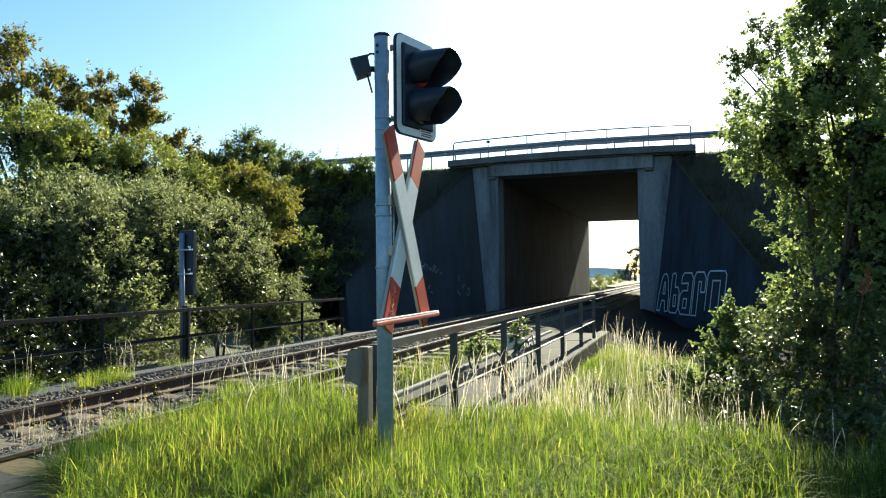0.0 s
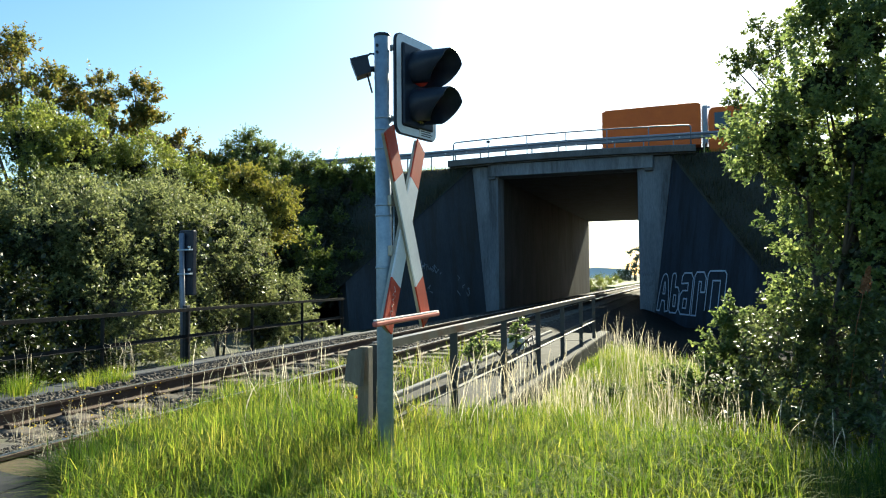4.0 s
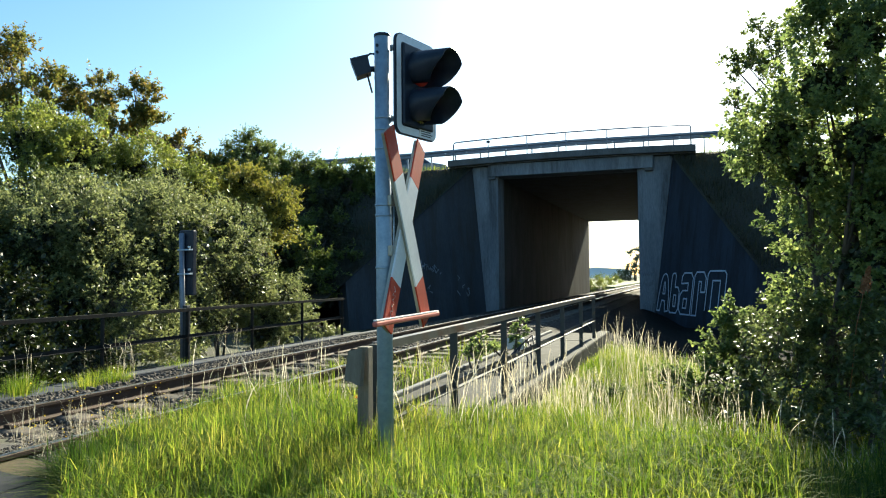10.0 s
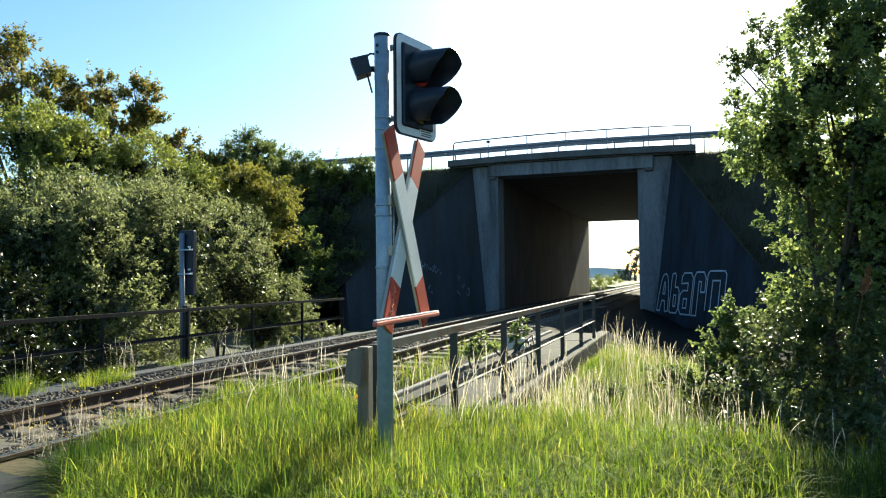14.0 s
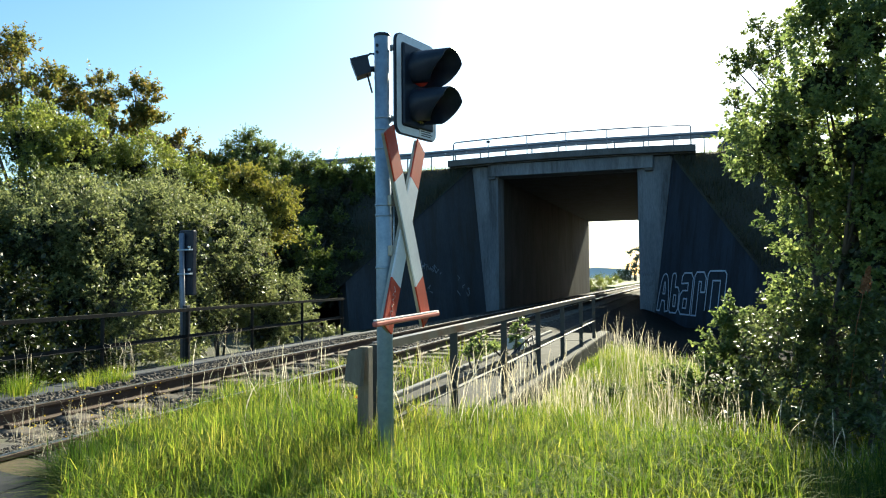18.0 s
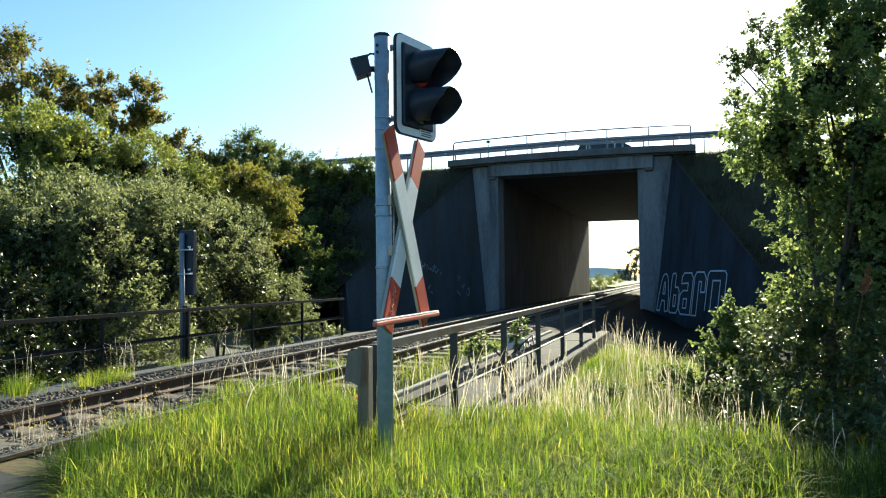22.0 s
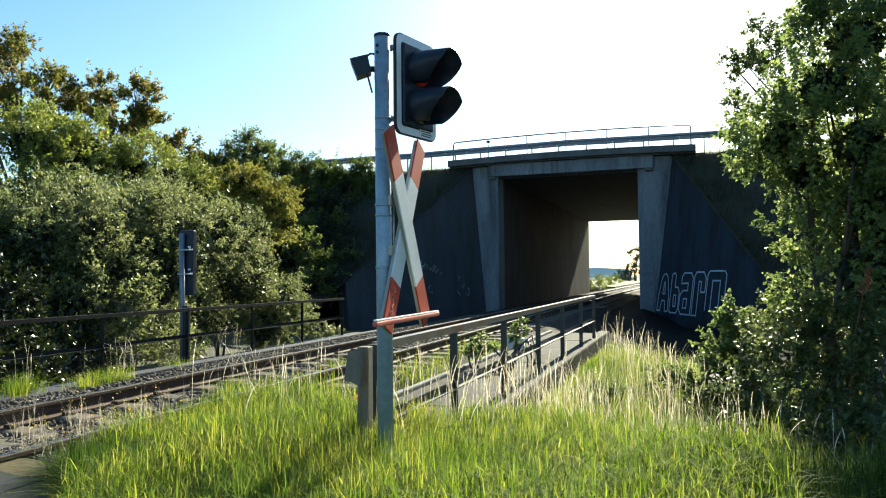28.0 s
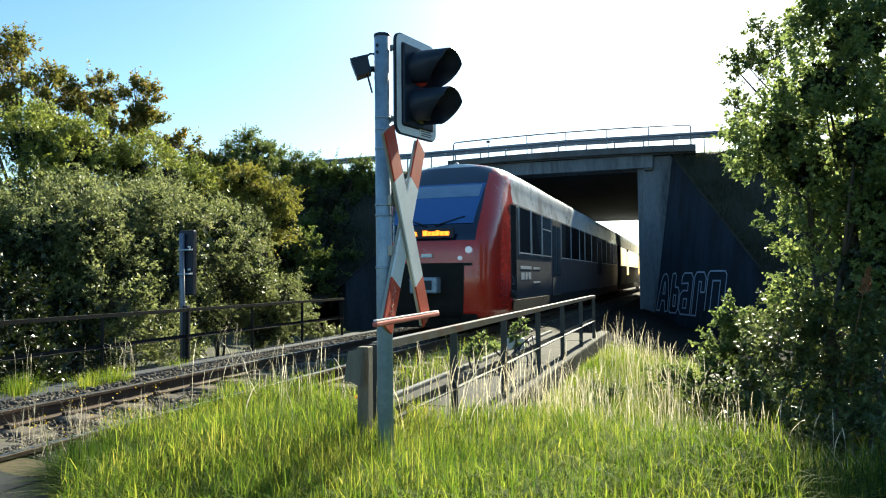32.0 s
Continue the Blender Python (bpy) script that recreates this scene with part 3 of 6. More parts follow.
# ---- small signal beside the far railing ----
sig = thing("track_signal", (-3.55, 10.35, -0.4), "dark railway signal seen from behind on a grey post", "signal")
bm = bmesh.new()
tube(bm, [(0.03, 0, 0), (-0.02, 0, 2.42)], 0.05, 10)
part("post", bm, GUARD, sig)
bm = bmesh.new()
box(bm, (0.05, -0.05, 0.0), (0.15, 0.05, 1.1), 0.01)
part("cable_duct", bm, RAILING, sig)
bm = bmesh.new()
box(bm, (-0.12, 0.05, 1.28), (0.19, 0.16, 2.48), 0.02)
part("back_board", bm, BLACK, sig)
# Two small white boxes stand in for the signal's lights.
for z in (2.15, 1.74):
    bm = bmesh.new()
    box(bm, (0.10, 0.02, z), (0.15, 0.06, z + 0.035), 0.006)
    part("vent", bm, WHITE, sig)
for z in (1.66, 2.1):
    bm = bmesh.new()
    box(bm, (-0.07, -0.055, z), (0.19, 0.055, z + 0.03), 0.005)
    part("clamp", bm, GALV, sig)

# ---- crossing signal post ----
POLE = (3.525, 3.662)
pole = thing("crossing_signal", (*POLE, -0.06), "grey steel post with crossing signal and red-white cross", "signal post")
bm = bmesh.new()
tube(bm, [(0.012, 0, -0.1), (0.0, 0, 2.66)], 0.0465, 24)
part("post", bm, GALV, pole)
bm = bmesh.new()
tube(bm, [(0, 0, 2.655), (0, 0, 2.670), (0, 0, 2.674)], [0.049, 0.049, 0.04], 24)
part("cap", bm, BLACK, pole)
for z in (2.17, 2.10, 1.99, 1.66, 1.60, 1.30):
    bm = bmesh.new()
    tube(bm, [(0.004, 0, z), (0.004, 0, z + 0.012)], 0.0495, 24)
    part("strap", bm, GALV, pole)
for z in (2.555, 2.595):
    bm = bmesh.new()
    tube(bm, [(-0.01, -0.044, z), (-0.01, -0.052, z)], 0.009, 8)
    part("bolt", bm, BLACK, pole)

# signal head: faces the crossing road, so it is seen from the side and turned away
HEAD_TURN = 75.5
head = new("signal_head")
head.parent = pole
head.matrix_basis = pose(0.1454, 0.163, 2.377, 0, 0, HEAD_TURN)


def head_part(name, bm, material, label="", smooth=False):
    return part(name, bm, material, head, label, smooth)


def round_rect(w, h, r, n=6):
    pts = []
    for cx, cz, a0 in ((w / 2 - r, h / 2 - r, 0), (-w / 2 + r, h / 2 - r, 90), (-w / 2 + r, -h / 2 + r, 180), (w / 2 - r, -h / 2 + r, 270)):
        pts += [(cx + r * math.cos(radians(a0 + 90 * t / n)), cz + r * math.sin(radians(a0 + 90 * t / n))) for t in range(n + 1)]
    return pts


def board(bm, w, h, r, y0, y1):
    return prism(bm, [(x, y0, z) for x, z in round_rect(w, h, r)], (0, y1 - y0, 0))


W_, H_ = 0.406, 0.594
bm = bmesh.new()
board(bm, W_, H_, 0.055, -0.004, 0.012)
head_part("back_board", bm, BLACK)
bm = bmesh.new()
outer, inner = round_rect(W_ - 0.012, H_ - 0.012, 0.05), round_rect(W_ - 0.10, H_ - 0.10, 0.02)
va = [bm.verts.new((x, -0.008, z)) for x, z in outer]
vb = [bm.verts.new((x, -0.008, z)) for x, z in inner]
for i in range(len(va)):
    j = (i + 1) % len(va)
    bm.faces.new((va[i], va[j], vb[j], vb[i]))
head_part("white_border", bm, WHITE, "white enamel border")
bm = bmesh.new()
box(bm, (-0.148, -0.026, -0.240), (0.148, -0.004, 0.240), 0.008)
head_part("housing", bm, BLACK)


def visor(z, lens):
    """A lamp with its long hood, cut away below."""
    bm = bmesh.new()
    n = 22
    ring = []
    for k in range(n + 1):
        a = radians(-58 + (180 + 116) * k / n)
        c, s = math.cos(a), math.sin(a)
        length = 0.265 - (0.10 * (0.35 - s) if s < 0.35 else 0.0)
        row = []
        for rad, yy in ((0.112, -0.02), (0.112, -length), (0.106, -length), (0.105, -0.02)):
            row.append(bm.verts.new((rad * c, yy, z + rad * s + 0.10 * (yy + 0.02))))
        ring.append(row)
    for r, q in zip(ring, ring[1:]):
        for k in range(3):
            f = bm.faces.new((r[k], r[k + 1], q[k + 1], q[k]))
            f.smooth = True
    bm.faces.new(ring[0])
    bm.faces.new(ring[-1][::-1])
    v = head_part("visor", bm, BLACK, "long black lamp hood")
    bm = bmesh.new()
    tube(bm, [(0, -0.024, z), (0, -0.035, z), (0, -0.05, z)], [0.100, 0.098, 0.05], 24)
    part("lens", bm, lens, v, "round coloured signal lens")


visor(0.11, RED_LENS)
visor(-0.115, glass("amber_lens", (0.035, 0.02, 0.006), 0.15))
bm = bmesh.new()
box(bm, (0.02, -0.012, -0.290), (0.165, -0.009, -0.225))
plate = head_part("notice_plate", bm, WHITE, "small white plate with unreadable lines")
for k in range(4):
    bm = bmesh.new()
    box(bm, (0.035, -0.0145, -0.240 - 0.013 * k), (0.15 - 0.02 * (k % 2), -0.0125, -0.235 - 0.013 * k))
    part("text_bar", bm, RAILING, plate)
for z in (-0.2, 0.22):
    bm = bmesh.new()
    tube(bm, [(-0.15, 0.01, z), (-0.16, 0.10, z)], 0.013, 8)
    box(bm, (-0.175, 0.05, z - 0.018), (-0.145, 0.11, z + 0.018), 0.004)
    head_part("bracket", bm, GALV)

# small camera-like lamp on the other side
lamp = new("side_lamp")
lamp.parent = pole
lamp.matrix_basis = pose(-0.115, -0.02, 2.475, 0, 0, 25) @ Matrix.Scale(0.88, 4)
bm = bmesh.new()
prism(bm, [(-0.085, -0.05, 0.055), (0.03, -0.05, 0.085), (0.055, -0.05, -0.03), (-0.04, -0.05, -0.065)], (0, 0.11, 0))
part("housing", bm, BLACK, lamp, "small black box lamp")
bm = bmesh.new()
tube(bm, [(0.03, 0, -0.04), (0.045, 0, -0.10), (0.06, 0, -0.16)], 0.007, 6)
part("cable", bm, RAILING, lamp)
bm = bmesh.new()
tube(bm, [(0.03, 0, 0.0), (0.09, 0, 0.0)], 0.02, 8)
tube(bm, [(0.0, 0, 0.07), (0.05, 0, 0.105), (0.10, 0, 0.10)], 0.007, 6)
box(bm, (0.075, -0.03, -0.07), (0.09, 0.03, 0.05), 0.004)
part("bracket", bm, BLACK, lamp)

# St Andrew's cross: two crossed bars with red ends, turned like the signal head
cross = new("crossing_cross")
cross.parent = pole
cross.matrix_basis = pose(0.0824, 0.1324, 1.5225, 0, 0, 91.8)


def cross_bar(lean, y0):
    m = pose(0, y0, 0, 0, lean, 0)
    half_w, half_l = 0.0725, 0.63
    holder = new("cross_bar")
    holder.parent = cross
    holder.matrix_basis = m
    for z0, z1, material in ((-half_l, -0.342, CROSS_RED), (-0.342, 0.342, WHITE), (0.342, half_l, CROSS_RED)):
        bm = bmesh.new()
        box(bm, (-half_w, -0.010, z0), (half_w, 0.0, z1), 0.0015)
        part("panel", bm, material, holder, "red end panel" if material is CROSS_RED else "white middle panel")
    if lean > 0:
        bm = bmesh.new()
        tube(bm, [(0.022 * math.sin(2.1 * k), -0.0105, -0.56 + 0.013 * k + 0.012 * math.cos(3.7 * k)) for k in range(15)], 0.0016, 4)
        part("scrawl", bm, WHITE, holder, "white pen scrawl")
    bm = bmesh.new()
    box(bm, (-half_w + 0.004, 0.0015, -half_l + 0.004), (half_w - 0.004, 0.02, half_l - 0.004), 0.003)
    part("back_sheet", bm, CROSS_BACK, holder)


cross_bar(-29.0, -0.02)
cross_bar(27.4, 0.004)
for z in (0.17, -0.12):
    bm = bmesh.new()
    box(bm, (-0.165, 0.02, z - 0.03), (-0.07, 0.045, z + 0.03), 0.006)
    part("bracket", bm, CROSS_BACK, cross)
bm = bmesh.new()
tube(bm, [(-0.09, 0.035, -0.14), (-0.09, 0.035, 0.18)], 0.006, 6)
part("tie_rod", bm, GALV, cross)
bm = bmesh.new()   # red foot bar; a white strip paints its sunlit top edge
box(bm, (-0.57, -0.060, -0.528), (0.47, -0.033, -0.499), 0.009)
part("foot_bar", bm, FOOT_RED, cross, "red foot bar")
bm = bmesh.new()
box(bm, (-0.56, -0.057, -0.4985), (0.46, -0.036, -0.491), 0.003)
part("foot_bar_cap", bm, WHITE, cross)


# ---- vegetation ----
def leaves(name, centres, size, material, parent, hang=0.25, aspect=0.62, lift=0.55, way=None, fine=True):
    """Folded leaves of two faces round the given points, their upper sides turned loosely to the sky; way: the shoot that each one grows from."""
    n = len(centres)
    d = rng.normal(0, 1, (n, 3)) if way is None else way * 0.75 + rng.normal(0, 0.62, (n, 3))
    d[:, 2] -= hang
    d /= np.linalg.norm(d, axis=1, keepdims=True)
    u = rng.normal(0, 0.7, (n, 3))
    u[:, 2] += lift
    u -= d * (u * d).sum(1, keepdims=True)
    u /= np.linalg.norm(u, axis=1, keepdims=True) + 1e-9
    w = np.cross(u, d)
    L = (size * rng.uniform(0.55, 1.3, n))[:, None]
    W = L * aspect * 0.5
    fold = rng.uniform(0.1, 0.5, n)[:, None] * W
    c = centres
    if not fine:
        P = np.stack([c, c + d * L * .45 + w * W + u * fold, c + d * L, c + d * L * .45 - w * W + u * fold], 1)
        F = (np.array([(0, 1, 2), (0, 2, 3)])[None] + (np.arange(n) * 4)[:, None, None]).reshape(-1, 3)
        return array_mesh(name, P, F, material, parent)
    P = np.stack([c, c + d * L * .35 + w * W + u * fold, c + d * L * .75 + w * W * .75 + u * fold * .7, c + d * L, c + d * L * .75 - w * W * .75 + u * fold * .7, c + d * L * .35 - w * W + u * fold], 1)
    F = np.array([(0, 1, 2, 3), (0, 3, 4, 5)])
    F = (F[None] + (np.arange(n) * 6)[:, None, None]).reshape(-1, 4)
    return array_mesh(name, P, F, material, parent)


def lobe_points(lobes, n, clump, per, inner=0.35, sprays=20):
    """Leaf places: each lobe (x, y, z, rx, ry, rz) has sprays, each spray carries leafy shoots that turn outwards and up. Gives leaf places, their shoots' directions and the shoots' feet."""
    L0 = np.array(lobes, float)
    k = len(L0)
    d0 = rng.normal(0, 1, (k, sprays, 3))
    d0[..., 2] += 0.25
    d0 /= np.linalg.norm(d0, axis=2, keepdims=True)
    reach = rng.uniform(0.80, 1.10, (k, sprays, 1))
    vol = L0[:, 3] * L0[:, 5]
    m = n // per
    pick = rng.choice(k, m, p=vol / vol.sum())
    s = rng.integers(0, sprays, m)
    L, d = L0[pick], d0[pick, s]
    r = (inner + (1.0 - inner) * rng.uniform(0, 1, (m, 1)) ** 0.7) * reach[pick, s]
    c = L[:, :3] + d * r * L[:, 3:6] + rng.normal(0, 0.10, (m, 3)) * L[:, 3:6]
    way = d * 0.8 + rng.normal(0, 0.42, (m, 3)) + np.array([0, 0, 0.45])
    way /= np.linalg.norm(way, axis=1, keepdims=True)
    long = clump * rng.uniform(0.7, 1.9, (m, 1, 1)) * np.where(rng.uniform(0, 1, (m, 1, 1)) < 0.06, 1.9, 1.0)
    t = rng.uniform(0, 1, (m, per, 1))
    g = way[:, None] * t * long + rng.normal(0, 1, (m, per, 3)) * clump * 0.16 * (1.15 - t)
    g[..., 2] -= 0.12 * long[..., 0] * t[..., 0] ** 2
    return (c[:, None] + g).reshape(-1, 3), np.repeat(way, per, 0), c


GROUPS = {"willow_bush": "willow bushes behind the railing", "walnut_tree": "tall turning trees", "hedge_tree": "trees on the embankment crest", "hazel_tree": "hazels beside the path", "bramble_thicket": "brambles under the hazel", "low_bush": "saplings by the walkway", "slope_weed": "weeds on the slope", "far_tree": "trees in the distance"}


def tree(name, base, lobes, n, leaf, clump, material, label, trunk_r=0.12, stems=3, per=18, category="tree", inner=0.35, aspect=0.62, floor=None, core=0.0, sprays=20, lift=0.55, fine=False):
    """Stems and limbs to the lobes of the crown, and the crown's leaves."""
    t = thing(name, base, label, category, GROUPS.get(name, ""))
    if category == "bush":
        trunk_r = 0.035
    off = np.array(base)
    L = np.array(lobes, float)
    L[:, :3] -= off
    pts, ways, centres = lobe_points(L, n, clump, per, inner, sprays)
    if floor is not None:
        pts[:, 2] = np.maximum(pts[:, 2], floor - base[2] + rng.uniform(0, .15, len(pts)))
    top = L[:, :3].mean(0)
    for s in range(stems):
        a = 6.28 * s / stems + 0.5
        foot = Vector((math.cos(a) * trunk_r * 1.2 * (stems > 1), math.sin(a) * trunk_r * 1.2 * (stems > 1), -0.25))
        fork = Vector((top[0] * 0.35 + math.cos(a) * 0.3, top[1] * 0.35 + math.sin(a) * 0.3, max(0.5, top[2] * 0.5)))
        bm = bmesh.new()
        tube(bm, [foot, foot.lerp(fork, 0.5) + Vector((random.uniform(-.1, .1), random.uniform(-.1, .1), 0)), fork], [trunk_r, trunk_r * .8, trunk_r * .6], 8)
        part("trunk", bm, BARK, t)
        for l in L[s::stems]:
            e = Vector(l[:3])
            mid = fork.lerp(e, 0.55) + Vector((random.uniform(-.2, .2), random.uniform(-.2, .2), random.uniform(0, .25)))
            bm = bmesh.new()
            tube(bm, [fork, mid, e], [trunk_r * .5, trunk_r * .3, trunk_r * .12], 6)
            part("limb", bm, BARK, t)
    bm = bmesh.new()   # twigs out to the clumps
    for c in centres[:: max(1, len(centres) // 140)]:
        i = np.argmin(((L[:, :3] - c) ** 2).sum(1))
        a, e = Vector(L[i, :3]), Vector(c)
        tube(bm, [a, a.lerp(e, .6) + Vector((0, 0, .08)), e], [trunk_r * .13, trunk_r * .08, 0.004], 4, cap=False)
    tagged(part("twig_network", bm, BARK, t), kind="stuff")
    if core:   # dense near-black leaves that paint the shade deep inside the crown
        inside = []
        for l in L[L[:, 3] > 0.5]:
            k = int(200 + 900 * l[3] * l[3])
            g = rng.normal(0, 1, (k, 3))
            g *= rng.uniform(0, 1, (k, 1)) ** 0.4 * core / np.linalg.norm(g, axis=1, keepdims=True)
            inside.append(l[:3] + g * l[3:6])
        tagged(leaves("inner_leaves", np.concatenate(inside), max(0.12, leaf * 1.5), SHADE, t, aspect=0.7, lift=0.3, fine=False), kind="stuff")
    leaves("crown", pts, leaf, material, t, aspect=aspect, lift=lift, way=ways, fine=fine)
    return t


WILLOW = foliage("grey_green_leaves", [(0.0, (0.028, 0.041, 0.015)), (0.4, (0.102, 0.125, 0.048)), (0.8, (0.189, 0.211, 0.086)), (1.0, (0.321, 0.318, 0.174))], 0.50, 0.40, None, 1.04, 0.45)
MAPLE = foliage("green_leaves", [(0.0, (0.034, 0.056, 0.013)), (0.5, (0.130, 0.165, 0.037)), (1.0, (0.282, 0.300, 0.083))], 0.46, 0.42, None, 1.08, 0.4)
AUTUMN = foliage("turning_leaves", [(0.0, (0.03, 0.046, 0.012)), (0.45, (0.105, 0.118, 0.026)), (0.72, (0.19, 0.155, 0.034)), (1.0, (0.33, 0.18, 0.04))], 0.52, 0.5, None, 1.05)
DARK = foliage("dark_leaves", [(0.0, (0.020, 0.034, 0.010)), (0.5, (0.075, 0.108, 0.026)), (1.0, (0.181, 0.21, 0.052))], 0.45, 0.42, None, 1.05)
YELLOW = foliage("yellow_green_leaves", [(0.0, (0.045, 0.058, 0.011)), (0.5, (0.153, 0.165, 0.028)), (1.0, (0.305, 0.265, 0.055))], 0.48, 0.5, None, 1.04)
HAZEL = foliage("hazel_leaves", [(0.0, (0.022, 0.045, 0.017)), (0.4, (0.094, 0.140, 0.042)), (0.85, (0.205, 0.254, 0.075)), (1.0, (0.348, 0.348, 0.119))], 0.52, 0.42, None, 1.0, 0.5)
BRAMBLE = foliage("bramble_leaves", [(0.0, (0.020, 0.036, 0.012)), (0.6, (0.085, 0.115, 0.036)), (1.0, (0.22, 0.245, 0.095))], 0.40, 0.36, None, 1.0, 0.6)
GRASS = foliage("grass_blades", [(0.0, (0.010, 0.029, 0.007)), (0.35, (0.060, 0.110, 0.019)), (0.66, (0.165, 0.210, 0.041)), (0.88, (0.288, 0.282, 0.070)), (1.0, (0.445, 0.336, 0.144))], 0.55, 0.65, 1.6, 1.12, 0.12)
DARK_BLADE = foliage("deep_green_blades", [(0.0, (0.008, 0.020, 0.005)), (0.6, (0.032, 0.065, 0.012)), (1.0, (0.09, 0.12, 0.022))], 0.45, 0.65, 0.8, 1.1, 0.1)
STRAW = foliage("dry_stalks", [(0.0, (0.27, 0.24, 0.155)), (0.5, (0.42, 0.39, 0.29)), (1.0, (0.58, 0.55, 0.45))], 0.35, 0.5)
# Grey-green tone and low translucency put distance haze into the leaves.
FAR_LEAF = foliage("haze_toned_leaves", [(0.0, (0.030, 0.050, 0.036)), (0.6, (0.065, 0.098, 0.070)), (1.0, (0.11, 0.15, 0.10))], 0.15, 0.7, None, 1.0, 0.2)
FLOWER = foliage("yellow_petals", [(0.0, (0.48, 0.36, 0.05)), (1.0, (0.66, 0.56, 0.14))], 0.3, 0.5)
# Near-black leaf colours carry shade inside crowns and undergrowth.
SHADE = foliage("painted_shade_leaves", [(0.0, (0.005, 0.009, 0.003)), (0.6, (0.017, 0.026, 0.007)), (1.0, (0.048, 0.060, 0.017))], 0.25, 0.4)
tree("willow_bush", (-6.59, 10.74, -0.80), [(-6.80, 10.00, 1.50, 1.38, 1.38, 1.38), (-7.90, 10.20, 1.85, 1.25, 1.25, 1.25), (-6.30, 11.30, 1.80, 1.30, 1.30, 1.30), (-5.50, 12.60, 1.80, 1.25, 1.25, 1.25), (-5.80, 13.10, 0.30, 0.92, 0.92, 0.92), (-6.00, 10.40, 0.50, 1.01, 1.01, 1.01), (-7.90, 9.10, 1.40, 1.38, 1.38, 1.38), (-8.6, 10.6, 1.95, 1.0, 1.0, 0.9), (-7.1, 11.4, 2.75, 0.8, 0.8, 0.8), (-6.2, 12.4, 2.75, 0.6, 0.6, 0.7), (-6.9, 10.6, 2.0, 1.2, 1.2, 1.2), (-5.6, 10.8, 1.4, 0.7, 0.7, 0.8), (-5.3, 11.8, 1.1, 0.7, 0.7, 0.8), (-5.8, 10.3, 2.1, 0.6, 0.6, 0.7)],
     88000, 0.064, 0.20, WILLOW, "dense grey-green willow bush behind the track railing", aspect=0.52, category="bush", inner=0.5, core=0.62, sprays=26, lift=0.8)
tree("willow_bush", (-6.16, 14.84, -0.80), [(-5.80, 14.60, 2.20, 1.01, 1.01, 1.01), (-5.70, 15.20, 1.20, 1.10, 1.10, 1.10), (-5.50, 16.40, 0.40, 0.83, 0.83, 0.83), (-6.80, 13.70, 2.70, 0.85, 0.85, 0.85), (-7.20, 13.00, 2.80, 0.70, 0.70, 0.70), (-6.50, 15.00, 0.20, 0.92, 0.92, 0.92), (-5.60, 15.90, -0.10, 0.74, 0.74, 0.74)],
     56000, 0.062, 0.20, WILLOW, "grey-green willow bush at the end of the track railing", aspect=0.52, category="bush", inner=0.5, core=0.62, sprays=26, lift=0.8)
tree("maple_tree", (-12.99, 17.36, -0.80), [(-13.60, 15.50, 5.20, 1.40, 1.40, 1.40), (-12.80, 16.80, 5.10, 1.30, 1.30, 1.30), (-15.40, 14.80, 4.90, 1.65, 1.65, 1.65), (-12.6, 15.0, 3.4, 1.4, 1.4, 1.3), (-11.4, 17.4, 3.3, 1.3, 1.3, 1.2), (-12.20, 18.10, 4.80, 1.29, 1.29, 1.29), (-11.70, 19.30, 4.50, 1.20, 1.20, 1.20), (-11.50, 20.50, 4.30, 1.01, 1.01, 1.01), (-13.70, 16.50, 4.20, 1.66, 1.66, 1.66)],
     82000, 0.085, 0.27, MAPLE, "bright green leafy maple tree behind the bushes", category="tree", inner=0.45, core=0.42)
tree("walnut_tree", (-21.87, 22.19, -0.50), [(-22.30, 21.70, 10.40, 1.40, 1.40, 1.30), (-21.00, 22.30, 9.10, 1.40, 1.40, 1.40), (-24.10, 21.10, 10.40, 1.90, 1.90, 1.80), (-22.60, 21.70, 8.30, 1.70, 1.70, 1.70), (-21.90, 21.90, 11.2, 0.60, 0.60, 0.60)],
     33000, 0.12, 0.30, AUTUMN, "tall tree with leaves turning orange-brown", category="tree", inner=0.55, sprays=15, trunk_r=0.16)
tree("walnut_tree", (-19.61, 25.23, 1.64), [(-20.6, 24.6, 9.8, 1.10, 1.10, 0.95), (-19.0, 25.4, 9.4, 1.15, 1.15, 0.95), (-20.9, 24.4, 8.4, 1.10, 1.10, 1.0), (-18.7, 25.7, 8.3, 1.05, 1.05, 0.95), (-17.6, 26.8, 7.3, 1.0, 1.0, 0.85), (-19.6, 25.0, 7.5, 1.2, 1.2, 1.1), (-16.9, 27.4, 6.6, 0.7, 0.7, 0.7)],
     31000, 0.12, 0.28, AUTUMN, "rounded tree with leaves turning orange-brown", category="tree", inner=0.55, sprays=15, trunk_r=0.16)
tree("hedge_tree", (-15.90, 29.26, 4.60), [(-15.50, 29.50, 7.40, 1.10, 1.10, 1.10), (-16.80, 29.10, 6.80, 1.20, 1.20, 1.20), (-15.20, 30.80, 7.10, 1.20, 1.20, 1.20), (-16.90, 28.00, 6.30, 1.01, 1.01, 1.01), (-15.40, 28.60, 5.70, 1.56, 1.56, 1.56), (-15.65, 29.46, 8.39, 0.47, 0.47, 0.47)],
     42000, 0.080, 0.24, DARK, "dark green tree on the embankment crest", category="tree", inner=0.45, core=0.42)
